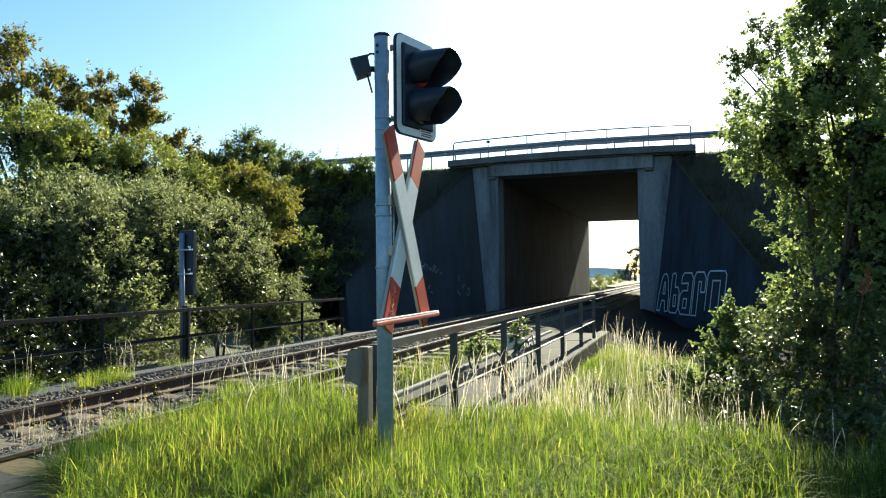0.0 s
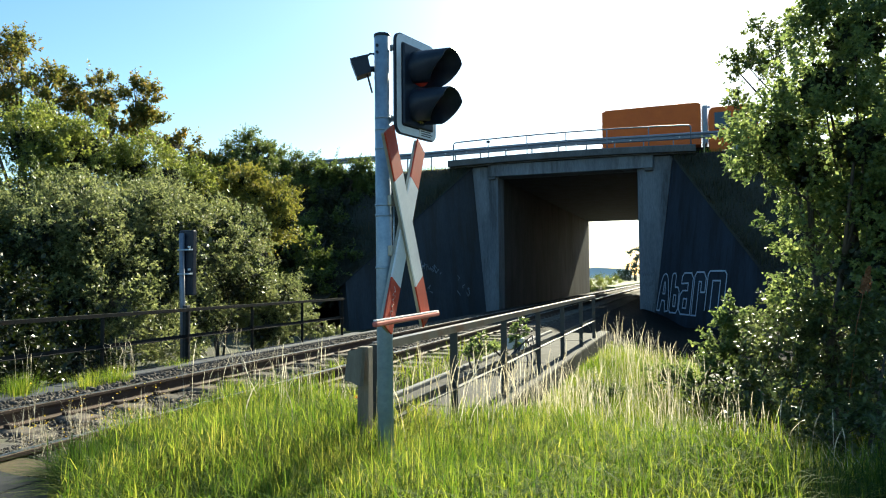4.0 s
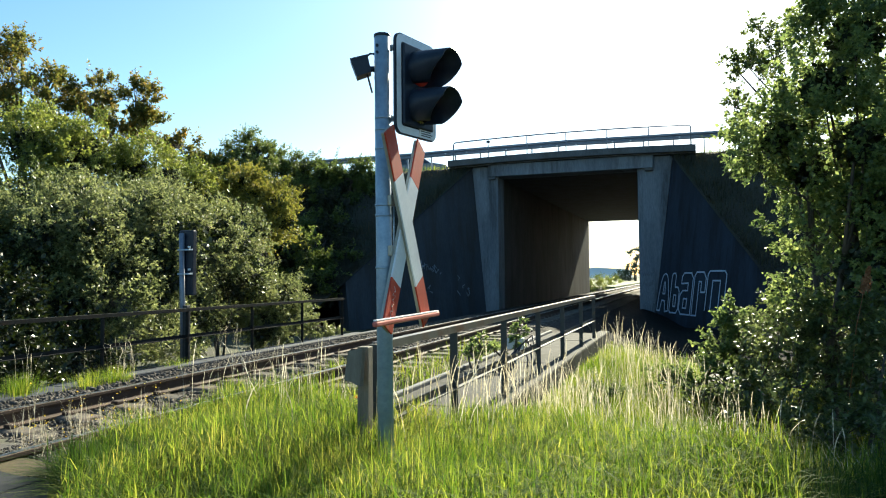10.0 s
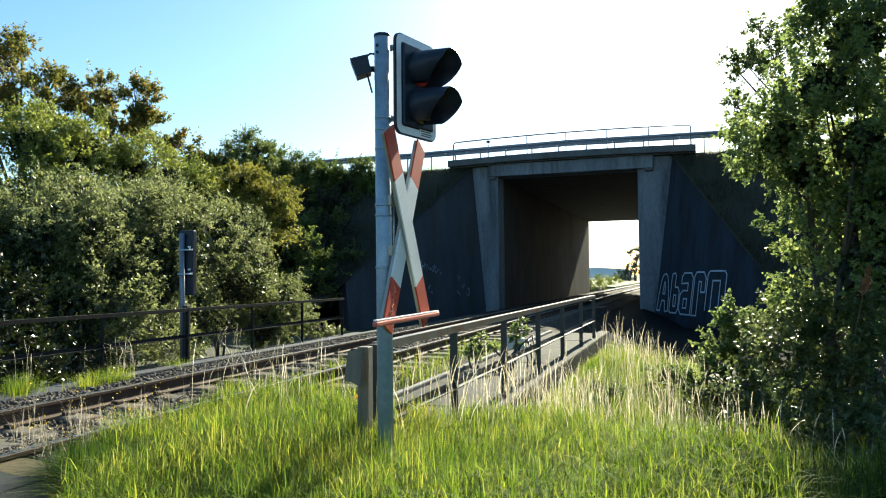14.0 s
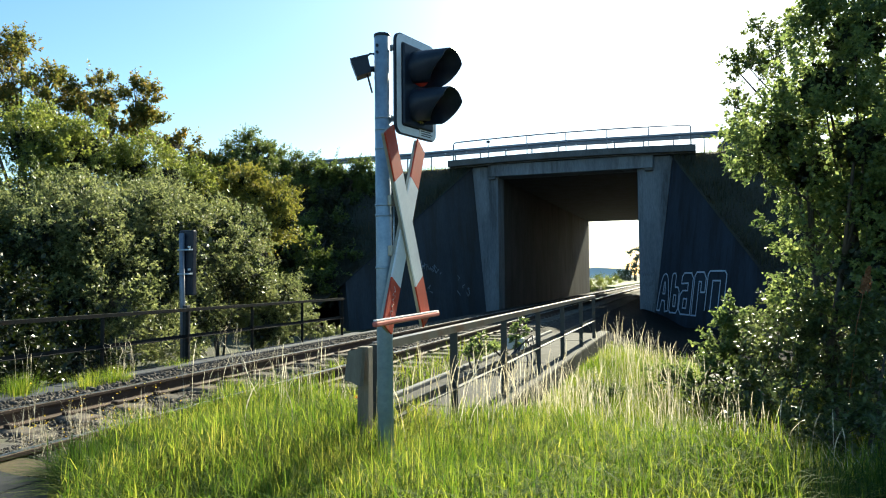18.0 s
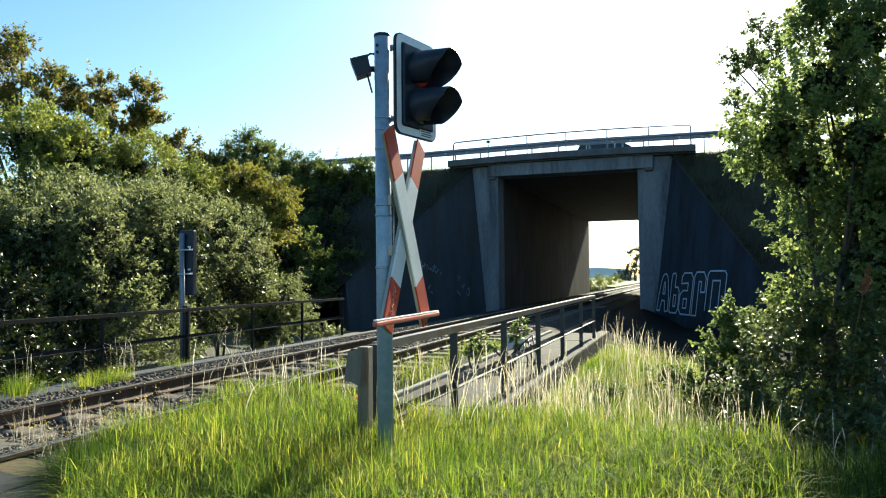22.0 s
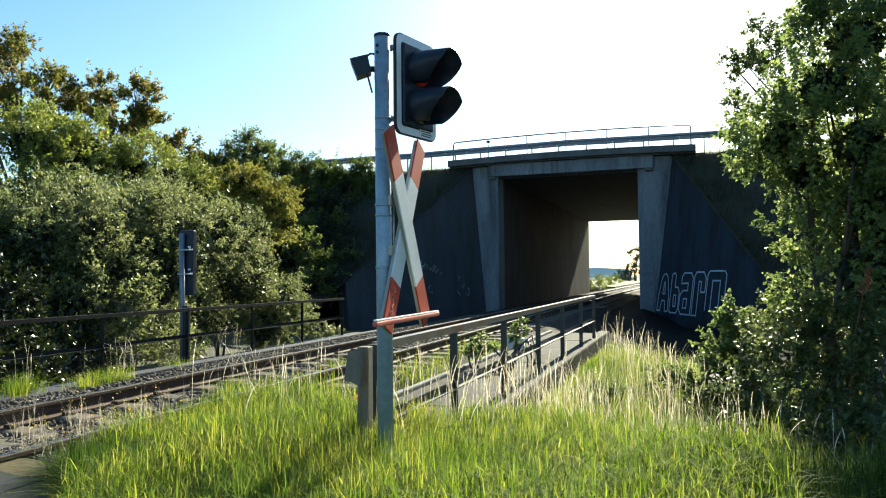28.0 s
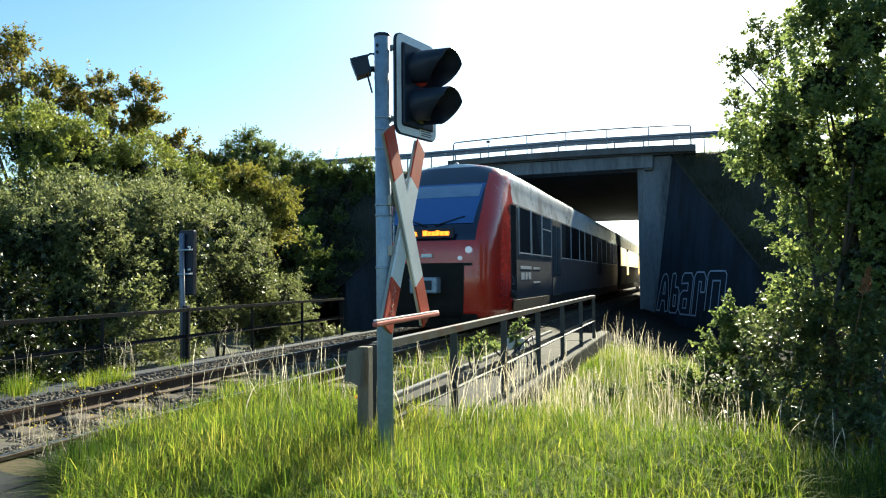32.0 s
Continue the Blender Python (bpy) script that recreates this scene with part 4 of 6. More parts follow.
tree("hedge_tree", (-12.9, 29.6, 4.9), [(-12.61, 29.57, 6.36, 0.92, 0.92, 0.92), (-11.70, 29.90, 6.27, 0.92, 0.92, 0.92), (-11.99, 29.31, 5.05, 1.26, 1.26, 1.26), (-13.39, 29.29, 6.37, 0.89, 0.89, 0.89), (-11.19, 30.10, 5.66, 0.86, 0.86, 0.86)],
     36000, 0.080, 0.22, DARK, "dark green shrubby tree on the embankment crest", category="tree", inner=0.45, core=0.42)
tree("hedge_tree", (-10.4, 30.4, 5.4), [(-10.27, 30.61, 6.15, 0.90, 0.90, 0.85), (-9.57, 30.88, 6.00, 0.87, 0.87, 0.87), (-10.80, 30.24, 5.65, 0.97, 0.97, 0.97), (-9.76, 30.63, 5.09, 1.08, 1.08, 1.08), (-9.05, 31.08, 5.52, 0.77, 0.77, 0.77)],
     36000, 0.080, 0.22, DARK, "dark rounded shrub on the embankment crest", category="tree", inner=0.45, core=0.42)
tree("sallow_bush", (-8.9, 20.9, -0.85), [(-9.46, 21.04, 4.17, 0.88, 0.88, 0.88), (-8.66, 21.28, 3.85, 0.80, 0.80, 0.80), (-7.94, 20.72, 3.13, 0.64, 0.64, 0.64), (-9.78, 20.88, 4.57, 0.64, 0.64, 0.64), (-8.66, 20.48, 2.97, 0.72, 0.72, 0.72)],
     28000, 0.068, 0.22, YELLOW, "yellow-green bush on the embankment slope", category="bush", inner=0.45, core=0.42)
tree("understorey_bush", (-9.72, 26.09, 2.27), [(-10.5, 27.3, 3.0, 1.4, 1.4, 1.4), (-10.3, 24.2, 2.1, 1.4, 1.4, 1.4), (-10.2, 29.5, 3.6, 1.3, 1.3, 1.3), (-8.9, 23.7, 1.0, 1.2, 1.2, 1.2), (-8.6, 25.9, 1.5, 0.9, 0.9, 0.9)],
     30600, 0.111, 0.27, DARK, "dark shaded bush low on the embankment", category="bush", inner=0.45, core=0.42)
tree("hazel_tree", (6.79, 9.38, -0.50), [(6.7, 9.1, 3.4, 0.6, 0.6, 0.6), (6.29, 9.45, 2.91, 0.56, 0.56, 0.56), (7.1, 9.3, 4.0, 0.7, 0.7, 0.7), (6.10, 9.62, 2.37, 0.32, 0.32, 0.32), (6.6, 9.6, 2.5, 0.6, 0.6, 0.6), (7.1, 9.1, 2.7, 0.7, 0.7, 0.7), (6.92, 9.30, 4.33, 0.47, 0.47, 0.47), (6.68, 9.32, 4.23, 0.31, 0.31, 0.31), (7.8, 9.3, 3.4, 1.0, 1.0, 1.0), (7.3, 9.2, 1.9, 0.7, 0.7, 0.7), (5.99, 9.77, 2.92, 0.29, 0.29, 0.29), (7.6, 10.4, 2.6, 0.7, 0.7, 0.8), (8.4, 9.8, 2.6, 0.9, 0.9, 0.9), (8.2, 9.7, 4.4, 0.9, 0.9, 0.9)],
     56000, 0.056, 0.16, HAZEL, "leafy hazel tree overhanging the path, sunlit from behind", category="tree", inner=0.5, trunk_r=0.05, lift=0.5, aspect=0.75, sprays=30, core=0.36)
tree("hazel_tree", (7.2, 9.9, -0.60), [(6.62, 9.61, 1.78, 0.46, 0.46, 0.49), (6.45, 9.63, 2.14, 0.33, 0.33, 0.35), (6.63, 9.54, 1.22, 0.40, 0.40, 0.42), (7.10, 9.17, 1.21, 0.59, 0.59, 0.59), (6.43, 9.46, 0.88, 0.27, 0.27, 0.27), (6.62, 9.4, 0.55, 0.25, 0.25, 0.3), (7.7, 9.4, 1.7, 0.8, 0.8, 0.8), (7.1, 10.4, 2.0, 0.5, 0.5, 0.6), (8.3, 9.6, 0.9, 0.9, 0.9, 0.9)],
     25000, 0.054, 0.14, HAZEL, "leafy hazel shrub hanging over the grass", category="tree", inner=0.5, trunk_r=0.03, lift=0.5, aspect=0.75, sprays=24, core=0.5)
# Added tree, mostly out of view: blocks sun and darkens behind the hazels.
tree("alder_tree", (9.3, 13.2, -0.60), [(8.1, 12.8, 0.9, 1.0, 1.0, 1.1), (8.5, 13.0, 2.2, 0.9, 0.9, 1.0), (9.6, 13.0, 1.6, 1.3, 1.3, 1.4), (9.8, 13.2, 3.0, 1.2, 1.2, 1.1), (8.7, 13.3, 3.7, 0.8, 0.8, 0.9), (10.0, 13.5, 4.5, 1.1, 1.1, 1.1), (11.2, 13.6, 2.2, 1.5, 1.5, 1.6), (7.7, 12.4, -0.1, 0.8, 0.8, 0.8), (9.2, 11.8, 0.2, 0.9, 0.9, 1.0)],
     32000, 0.085, 0.24, DARK, "dense dark tree added behind the hazels to shade them", category="tree", inner=0.45, core=0.6, trunk_r=0.09, aspect=0.75)
tree("field_maple", (9.6, 28.8, 4.1), [(7.45, 28.10, 8.93, 0.68, 0.68, 0.68), (6.93, 27.96, 7.45, 0.50, 0.50, 0.50), (7.89, 28.18, 10.31, 0.46, 0.46, 0.46), (8.47, 28.42, 9.55, 1.06, 1.06, 1.06), (7.21, 28.10, 6.59, 0.56, 0.56, 0.56), (6.77, 27.84, 9.15, 0.22, 0.22, 0.22), (9.4, 28.6, 8.2, 1.2, 1.2, 1.2)],
     9500, 0.12, 0.26, DARK, "darker tree with sparse outer twigs on the embankment", category="tree")
# Added thicket: its near-black leaves stand for shade on the bank.
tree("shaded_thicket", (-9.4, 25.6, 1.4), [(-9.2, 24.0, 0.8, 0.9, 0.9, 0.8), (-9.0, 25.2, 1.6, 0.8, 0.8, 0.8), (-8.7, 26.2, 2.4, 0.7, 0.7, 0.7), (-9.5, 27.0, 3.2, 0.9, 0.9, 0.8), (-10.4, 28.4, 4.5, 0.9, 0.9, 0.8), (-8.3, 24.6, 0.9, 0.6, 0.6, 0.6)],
     16000, 0.08, 0.2, SHADE, "near-black thicket added for the shade under the embankment trees", category="bush", core=0.7)
tree("elder_bush", (5.55, 11.6, -0.90), [(5.78, 11.79, 0.58, 0.24, 0.24, 0.26), (5.96, 11.75, 0.34, 0.34, 0.34, 0.3), (6.19, 11.8, 0.18, 0.36, 0.36, 0.36), (5.64, 11.7, 0.08, 0.26, 0.26, 0.28), (5.59, 11.6, -0.29, 0.36, 0.36, 0.36), (6.06, 11.5, -0.19, 0.42, 0.42, 0.42), (6.29, 11.3, -0.39, 0.42, 0.42, 0.42), (5.79, 11.3, -0.59, 0.36, 0.36, 0.36)],
     9500, 0.065, 0.11, HAZEL, "light green young bush beside the wing wall", category="bush", sprays=12, lift=0.9, fine=True)
tree("bramble_thicket", (6.19, 9.3, -0.75), [(6.02, 10.9, 0.22, 0.36, 0.36, 0.36), (6.28, 9.98, 0.45, 0.40, 0.40, 0.40), (6.05, 9.9, -0.20, 0.40, 0.40, 0.40), (6.6, 9.6, 0.10, 0.48, 0.48, 0.48), (6.35, 9.1, -0.15, 0.42, 0.42, 0.42), (5.85, 9.4, -0.40, 0.30, 0.30, 0.30), (6.75, 9.1, 0.45, 0.50, 0.50, 0.50), (6.2, 8.5, -0.42, 0.34, 0.34, 0.34)],
     11000, 0.066, 0.13, BRAMBLE, "tangled bramble thicket with glossy leaves", category="bush", sprays=12, aspect=0.5, lift=1.4, fine=True)
tree("bramble_thicket", (6.80, 8.0, -0.75), [(7.0, 8.7, 0.05, 0.50, 0.50, 0.50), (6.75, 8.0, -0.30, 0.45, 0.45, 0.45), (6.45, 7.6, -0.45, 0.34, 0.34, 0.34), (7.1, 7.6, -0.10, 0.50, 0.50, 0.50), (6.9, 7.0, -0.45, 0.38, 0.38, 0.38), (7.3, 8.3, 0.55, 0.55, 0.55, 0.55)],
     8500, 0.062, 0.13, BRAMBLE, "shaded bramble thicket under the hazel", category="bush", sprays=12, aspect=0.5, lift=1.4, fine=True)
tree("low_bush", (2.31, 9.78, -0.50), [(2.27, 9.84, 0.14, 0.18, 0.18, 0.18), (2.52, 9.72, 0.08, 0.15, 0.15, 0.15), (2.15, 9.80, 0.06, 0.13, 0.13, 0.13)],
     700, 0.055, 0.06, HAZEL, "small green shrub growing through the walkway", category="bush")
tree("low_bush", (2.68, 10.58, -0.50), [(2.67, 10.61, 0.30, 0.16, 0.16, 0.16), (2.66, 10.51, 0.11, 0.12, 0.12, 0.12), (2.70, 10.62, 0.47, 0.07, 0.07, 0.07)],
     560, 0.055, 0.06, HAZEL, "small leafy sapling beside the railing", category="bush")
tree("meadow_bush", (-5.21, 17.35, -0.80), [(-4.99, 17.69, -0.34, 0.46, 0.46, 0.46), (-5.34, 17.03, -0.37, 0.48, 0.48, 0.48), (-5.66, 16.39, -0.48, 0.43, 0.43, 0.43), (-4.85, 18.27, -0.49, 0.33, 0.33, 0.33)],
     6500, 0.06, 0.14, WILLOW, "sunlit low bush behind the track railing", category="bush")
tree("roadside_bush", (-4.2, 77.31, -0.50), [(-4.4, 76.4, 0.2, 0.7, 0.7, 0.7), (-4.0, 77.6, 0.6, 0.6, 0.6, 0.6), (-4.8, 75.2, 0.1, 0.7, 0.7, 0.7), (-4.2, 82.0, 0.0, 0.6, 0.6, 0.6), (-4.6, 88.0, 0.1, 0.8, 0.8, 0.8), (-5.2, 95.0, 0.0, 0.8, 0.8, 0.8), (-5.0, 104.0, 0.1, 1.0, 1.0, 0.8)],
     14000, 0.085, 0.30, MAPLE, "sunlit green bushes beyond the underpass", category="bush", sprays=10)
tree("far_tree", (-7.17, 155.27, -0.4), [(-7.5, 154.7, 1.6, 1.9, 1.9, 1.9), (-5.7, 155.3, 2.3, 2.1, 2.1, 2.1), (-9.6, 156.0, 0.8, 1.3, 1.3, 1.3), (-8.7, 154.4, 0.8, 1.6, 1.6, 1.6), (-4.0, 156.0, 2.3, 2.2, 2.2, 2.2), (-5.5, 155.5, 3.9, 1.2, 1.2, 1.0)],
     12000, 0.20, 0.40, FAR_LEAF, "round-topped green trees in the distance", category="tree", sprays=10)
tree("far_tree", (-5.98, 157.25, -0.4), [(-7.2, 156.9, 5.9, 0.7, 0.7, 0.4), (-5.9, 157.3, 6.6, 0.8, 0.8, 0.5), (-5.2, 157.5, 5.0, 0.8, 0.8, 0.6)],
     1100, 0.28, 0.45, FAR_LEAF, "tall sparse tree in the distance", category="tree")
tree("low_willow", (-4.9, 10.0, -0.9), [(-4.63, 10.36, 0.07, 0.60, 0.60, 0.60), (-5.01, 10.20, 0.71, 0.70, 0.70, 0.70), (-4.77, 11.59, -0.04, 0.62, 0.62, 0.62), (-4.9, 9.7, -0.2, 0.5, 0.5, 0.5)],
     11000, 0.085, 0.27, WILLOW, "low grey-green willow growth behind the track railing", aspect=0.45, category="bush", inner=0.45, core=0.0, lift=0.8)
# Added bush fills the deep shade behind the railing with dark colour.
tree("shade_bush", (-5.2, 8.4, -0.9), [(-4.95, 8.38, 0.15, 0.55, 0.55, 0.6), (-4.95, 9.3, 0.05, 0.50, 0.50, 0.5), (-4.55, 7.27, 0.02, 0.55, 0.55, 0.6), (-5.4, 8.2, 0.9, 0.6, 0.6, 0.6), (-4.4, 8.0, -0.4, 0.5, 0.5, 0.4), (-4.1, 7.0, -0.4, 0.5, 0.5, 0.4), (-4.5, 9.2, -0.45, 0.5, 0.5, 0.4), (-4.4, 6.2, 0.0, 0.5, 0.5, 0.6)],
     15000, 0.08, 0.22, SHADE, "near-black undergrowth added for the shade behind the track railing", category="bush", inner=0.45, core=0.5)
tree("slope_weed", (4.95, 10.9, -0.85), [(4.98, 10.95, -0.42, 0.24, 0.24, 0.22), (5.2, 10.8, -0.5, 0.22, 0.22, 0.2), (4.75, 11.2, -0.45, 0.2, 0.2, 0.2)],
     2200, 0.055, 0.10, HAZEL, "leafy green weeds among the dry grass", category="plant", sprays=10, lift=0.9, trunk_r=0.012)
tree("slope_weed", (5.3, 10.1, -0.85), [(5.3, 10.1, -0.52, 0.24, 0.24, 0.2), (5.6, 10.0, -0.55, 0.24, 0.24, 0.2)],
     1700, 0.055, 0.10, BRAMBLE, "low green weeds beside the brambles", category="plant", sprays=10, lift=1.2, trunk_r=0.012)
tree("slope_weed", (4.2, 8.9, -0.75), [(4.2, 8.9, -0.35, 0.17, 0.17, 0.2), (4.0, 9.3, -0.38, 0.16, 0.16, 0.18), (3.72, 9.6, -0.3, 0.12, 0.12, 0.16)],
     1300, 0.04, 0.08, BRAMBLE, "small pale-leaved weeds along the kerb", category="plant", sprays=10, lift=1.0, trunk_r=0.01)


def blades(name, x, y, z, height, width, material, label, lean=0.35, segs=3, category="grass", parent=None, way=None):
    """Bent, tapered blades, one at each place."""
    n = len(x)
    a = rng.uniform(0, 6.3, n) if way is None else way
    ln = np.abs(rng.normal(0, lean, n))
    hx, hy = np.cos(a), np.sin(a)
    b = a + 1.57 + rng.normal(0, .5, n)
    wx, wy = np.cos(b), np.sin(b)
    rows = []
    for k in range(segs + 1):
        t = k / segs
        cx = x + hx * height * ln * t * t
        cy = y + hy * height * ln * t * t
        cz = z + height * (t - 0.38 * np.minimum(ln, 1.5) * t * t)
        w = width * 0.5 * (1 - t) ** 0.6 if k < segs else np.zeros(n)
        rows += [np.stack([cx - wx * w, cy - wy * w, cz], -1), np.stack([cx + wx * w, cy + wy * w, cz], -1)]
    P = np.stack(rows, 1)
    F = np.array([(2 * k, 2 * k + 1, 2 * k + 3, 2 * k + 2) for k in range(segs)])
    F = (F[None] + (np.arange(n) * 2 * (segs + 1))[:, None, None]).reshape(-1, 4)
    ob = array_mesh(name, P, F, material, parent)
    return tagged(ob, label, category, "", "stuff") if label else ob


def on_plain(x, y):
    """Where grass grows: not on the crossing road, the ballast or the walkway."""
    road = (y < 3.3) & (x < 1.5) | (y < 3.2 - 0.9 * np.clip(x - 1.6, 0, 9)) & (x < 3.6)
    bed = (x < 1.15) & (y > 3.2)
    deck = (x > 1.9) & (x < 3.42) & (y > 4.9) & (y < 16.6)
    return ~(road | bed | deck)


def meadow(n, x0, x1, y0, y1, power=1.0):
    x = rng.uniform(x0, x1, n)
    y = y0 + (y1 - y0) * rng.uniform(0, 1, n) ** power
    clump = np.sin(x * 5.3 + 1.3 * np.sin(y * 4.1)) * np.sin(y * 6.1 + x * 2.2)
    keep = on_plain(x, y) & (rng.uniform(-1.6, 1.0, n) < clump + 0.55)
    return x[keep], y[keep]


def tussocks(name, n, per, x0, x1, y0, y1, h0, h1, w0, w1, label, lean=0.7, spread=0.07, power=1.0, material=None, segs=3):
    """Grass in tussocks: the blades of each fan out from its foot."""
    cx, cy = meadow(n, x0, x1, y0, y1, power)
    if material is None:
        lush = ~((cx < 2.3) & (cy < 3.8))
        cx, cy = cx[lush], cy[lush]
    m = len(cx)
    size = rng.uniform(0.55, 1.0, m) * (1 + 0.22 * np.sin(cx * 2.3 + 1) * np.sin(cy * 1.9))
    k = np.repeat(np.arange(m), per)
    dx, dy = rng.normal(0, spread, m * per), rng.normal(0, spread, m * per)
    x, y = cx[k] + dx, cy[k] + dy
    out = np.arctan2(dy, dx) + rng.normal(0, 0.8, m * per)
    h = rng.uniform(h0, h1, m * per) * size[k]
    h = np.where((y > 5.6) & (x > 3.4) & (x < 3.9), h * np.clip(0.45 + (x - 3.5) * 1.3, 0.45, 1.0), h)
    ok = on_plain(x, y)
    x, y, out, h = x[ok], y[ok], out[ok], h[ok]
    return blades(name, x, y, ground_z(x, y) - 0.02, h, rng.uniform(w0, w1, len(x)), material or GRASS, label, lean, segs, way=out)


tussocks("meadow_grass", 3900, 20, 1.2, 5.8, 2.3, 5.9, 0.13, 0.40, 0.003, 0.0075, "tall bright green unmown grass, backlit", 1.25, 0.07, segs=2)
tussocks("short_grass", 2200, 22, 1.2, 5.8, 2.3, 5.8, 0.12, 0.30, 0.004, 0.009, "short curled grass under the tall blades", 1.0, 0.09)
tussocks("tall_grass", 330, 20, 3.05, 4.15, 2.85, 3.75, 0.36, 0.62, 0.003, 0.007, "tall green grass round the foot of the signal post", 0.8, 0.08)


def sward(name, n, x0, x1, y0, y1, label):
    """Short curled leaves high on the grass stems, filling the sward up to its uneven top."""
    x, y = meadow(n, x0, x1, y0, y1)
    lush = ~((x < 2.2) & (y < 3.7))
    x, y = x[lush], y[lush]
    m = len(x)
    top = 0.26 + 0.10 * np.sin(x * 2.3 + 1) * np.sin(y * 1.9) + rng.normal(0, 0.045, m)
    z = ground_z(x, y) + top * rng.uniform(0.15, 1.0, m) ** 0.8
    return blades(name, x, y, z, rng.uniform(0.05, 0.17, m), rng.uniform(0.003, 0.0075, m), GRASS, label, 1.3, 2)


sward("sward_leaves", 128000, 1.3, 5.65, 2.3, 5.8, "short curled leaves in the sunlit grass")
tussocks("dark_grass", 560, 44, 1.45, 2.7, 3.2, 4.0, 0.16, 0.40, 0.005, 0.011, "deep green rank grass at the road edge", 1.0, 0.06, 1.0, DARK_BLADE)
# Dark blades here paint the hazel's shade on the grass.
tussocks("dark_grass", 620, 30, 5.6, 7.6, 2.6, 7.6, 0.16, 0.42, 0.005, 0.011, "grass with the hazel's shade put into its dark colour", 1.0, 0.06, 1.0, DARK_BLADE)
tussocks("verge_grass", 2700, 20, 1.15, 9.5, 5.4, 13.0, 0.28, 0.66, 0.007, 0.015, "green and straw grass on the slope beside the walkway", 0.9, 0.09, 1.3, segs=2)
tussocks("dry_grass", 80, 16, 3.4, 6.6, 5.2, 13.0, 0.40, 0.80, 0.004, 0.008, "dry yellow grass among the green", 0.7, 0.10, 1.0, STRAW)
tussocks("dry_grass", 26, 8, 1.6, 6.2, 3.0, 5.2, 0.25, 0.5, 0.003, 0.005, "dry bleached grass blades among the green", 0.9, 0.08, 1.0, STRAW)


def stalks(name, x, y, z, h, label, head=0.30, lean=0.16):
    """Thin dry stems, each ending in a narrow, nodding seed head."""
    n = len(x)
    a = rng.uniform(0, 6.3, n)
    ln, nod = np.abs(rng.normal(0.05, lean, n)), rng.uniform(0.0, 0.22, n) ** 1.5 * 3
    turn = a + rng.uniform(0.8, 2.2, n)
    hw = rng.uniform(0.0028, 0.0052, n)
    f = rng.uniform(0.6, 1.25, n) * head
    stem = [(0.0, .0016), (0.5, .0014), (1.0, .0012)]
    spike = [(0.0, .25), (0.14, 1.0), (0.2, .45), (0.34, 1.2), (0.41, .5), (0.55, 1.1), (0.62, .4), (0.76, .9), (0.83, .3), (0.93, .6), (1.0, .1)]
    rows = []
    for t, w in stem:
        u = t * (1 - f)
        rows.append((u, np.full(n, w)))
    for t, w in spike:
        rows.append((1 - f + f * t, hw * w))
    out = []
    for u, w in rows:
        bend = ln * u * u + nod * np.clip(u - 0.6, 0, 1) ** 2 * 2
        cx, cy, cz = x + np.cos(a) * h * bend, y + np.sin(a) * h * bend, z + h * (u - 0.5 * bend * u)
        out += [np.stack([cx - np.cos(turn) * w, cy - np.sin(turn) * w, cz], -1), np.stack([cx + np.cos(turn) * w, cy + np.sin(turn) * w, cz], -1)]
    P = np.stack(out, 1)
    k = len(rows)
    Fq = np.array([(2 * i, 2 * i + 1, 2 * i + 3, 2 * i + 2) for i in range(k - 1)])
    Fq = (Fq[None] + (np.arange(n) * 2 * k)[:, None, None]).reshape(-1, 4)
    return tagged(array_mesh(name, P, Fq, STRAW), label, "grass", "", "stuff")


def stand(cx, cy, n, rx=0.25, ry=0.35):
    x, y = rng.normal(cx, rx, n), rng.normal(cy, ry, n)
    ok = on_plain(x, y)
    return x[ok], y[ok]


x, y = np.concatenate([stand(*p) for p in ((2.5, 5.1, 40), (2.1, 5.5, 26), (3.3, 4.7, 46, .3, .2), (3.65, 5.6, 75, .16, .5), (3.75, 6.6, 80, .2, .5), (4.2, 6.6, 60, .3, .4), (3.9, 7.8, 90, .3, .5), (4.6, 7.4, 80, .35, .4), (5.1, 7.4, 60, .3, .4), (5.5, 7.5, 45, .25, .4), (4.4, 8.8, 80, .4, .5), (5.3, 8.9, 60, .3, .4), (1.5, 5.2, 22), (5.9, 5.6, 8), (3.2, 4.0, 8, .25, .2))], 1)
stalks("seed_stalks", x, y, ground_z(x, y), rng.uniform(0.50, 0.92, len(x)), "tall pale seed stalks standing above the grass")
x, y = np.concatenate([stand(*p) for p in ((4.1, 12.6, 60), (4.5, 12.2, 60), (4.9, 11.7, 50), (5.2, 11.2, 30), (4.3, 10.6, 50), (4.7, 10.0, 40))], 1)
stalks("seed_stalks", x, y, ground_z(x, y), rng.uniform(0.7, 1.15, len(x)), "tall feathery reed stalks beside the wing wall", 0.34)
x, y = rng.uniform(1.15, 2.0, 75), rng.uniform(5.0, 9.0, 75)
stalks("seed_stalks", x, y, ground_z(x, y), rng.uniform(0.35, 0.75, 75), "pale seed stalks along the ballast edge")
for cx, cy, n in ((-2.75, 6.45, 8), (-2.45, 7.75, 15), (-2.55, 10.4, 6), (0.1, 6.9, 9), (-0.2, 7.9, 7), (0.3, 8.6, 8), (-2.6, 10.4, 5)):
    x, y = rng.normal(cx, 0.13, n), rng.normal(cy, 0.16, n)
    stalks("seed_stalks", x, y, np.full(n, -0.22), rng.uniform(0.4, 0.72, n), "small tuft of dry stalks beside the track", 0.22)
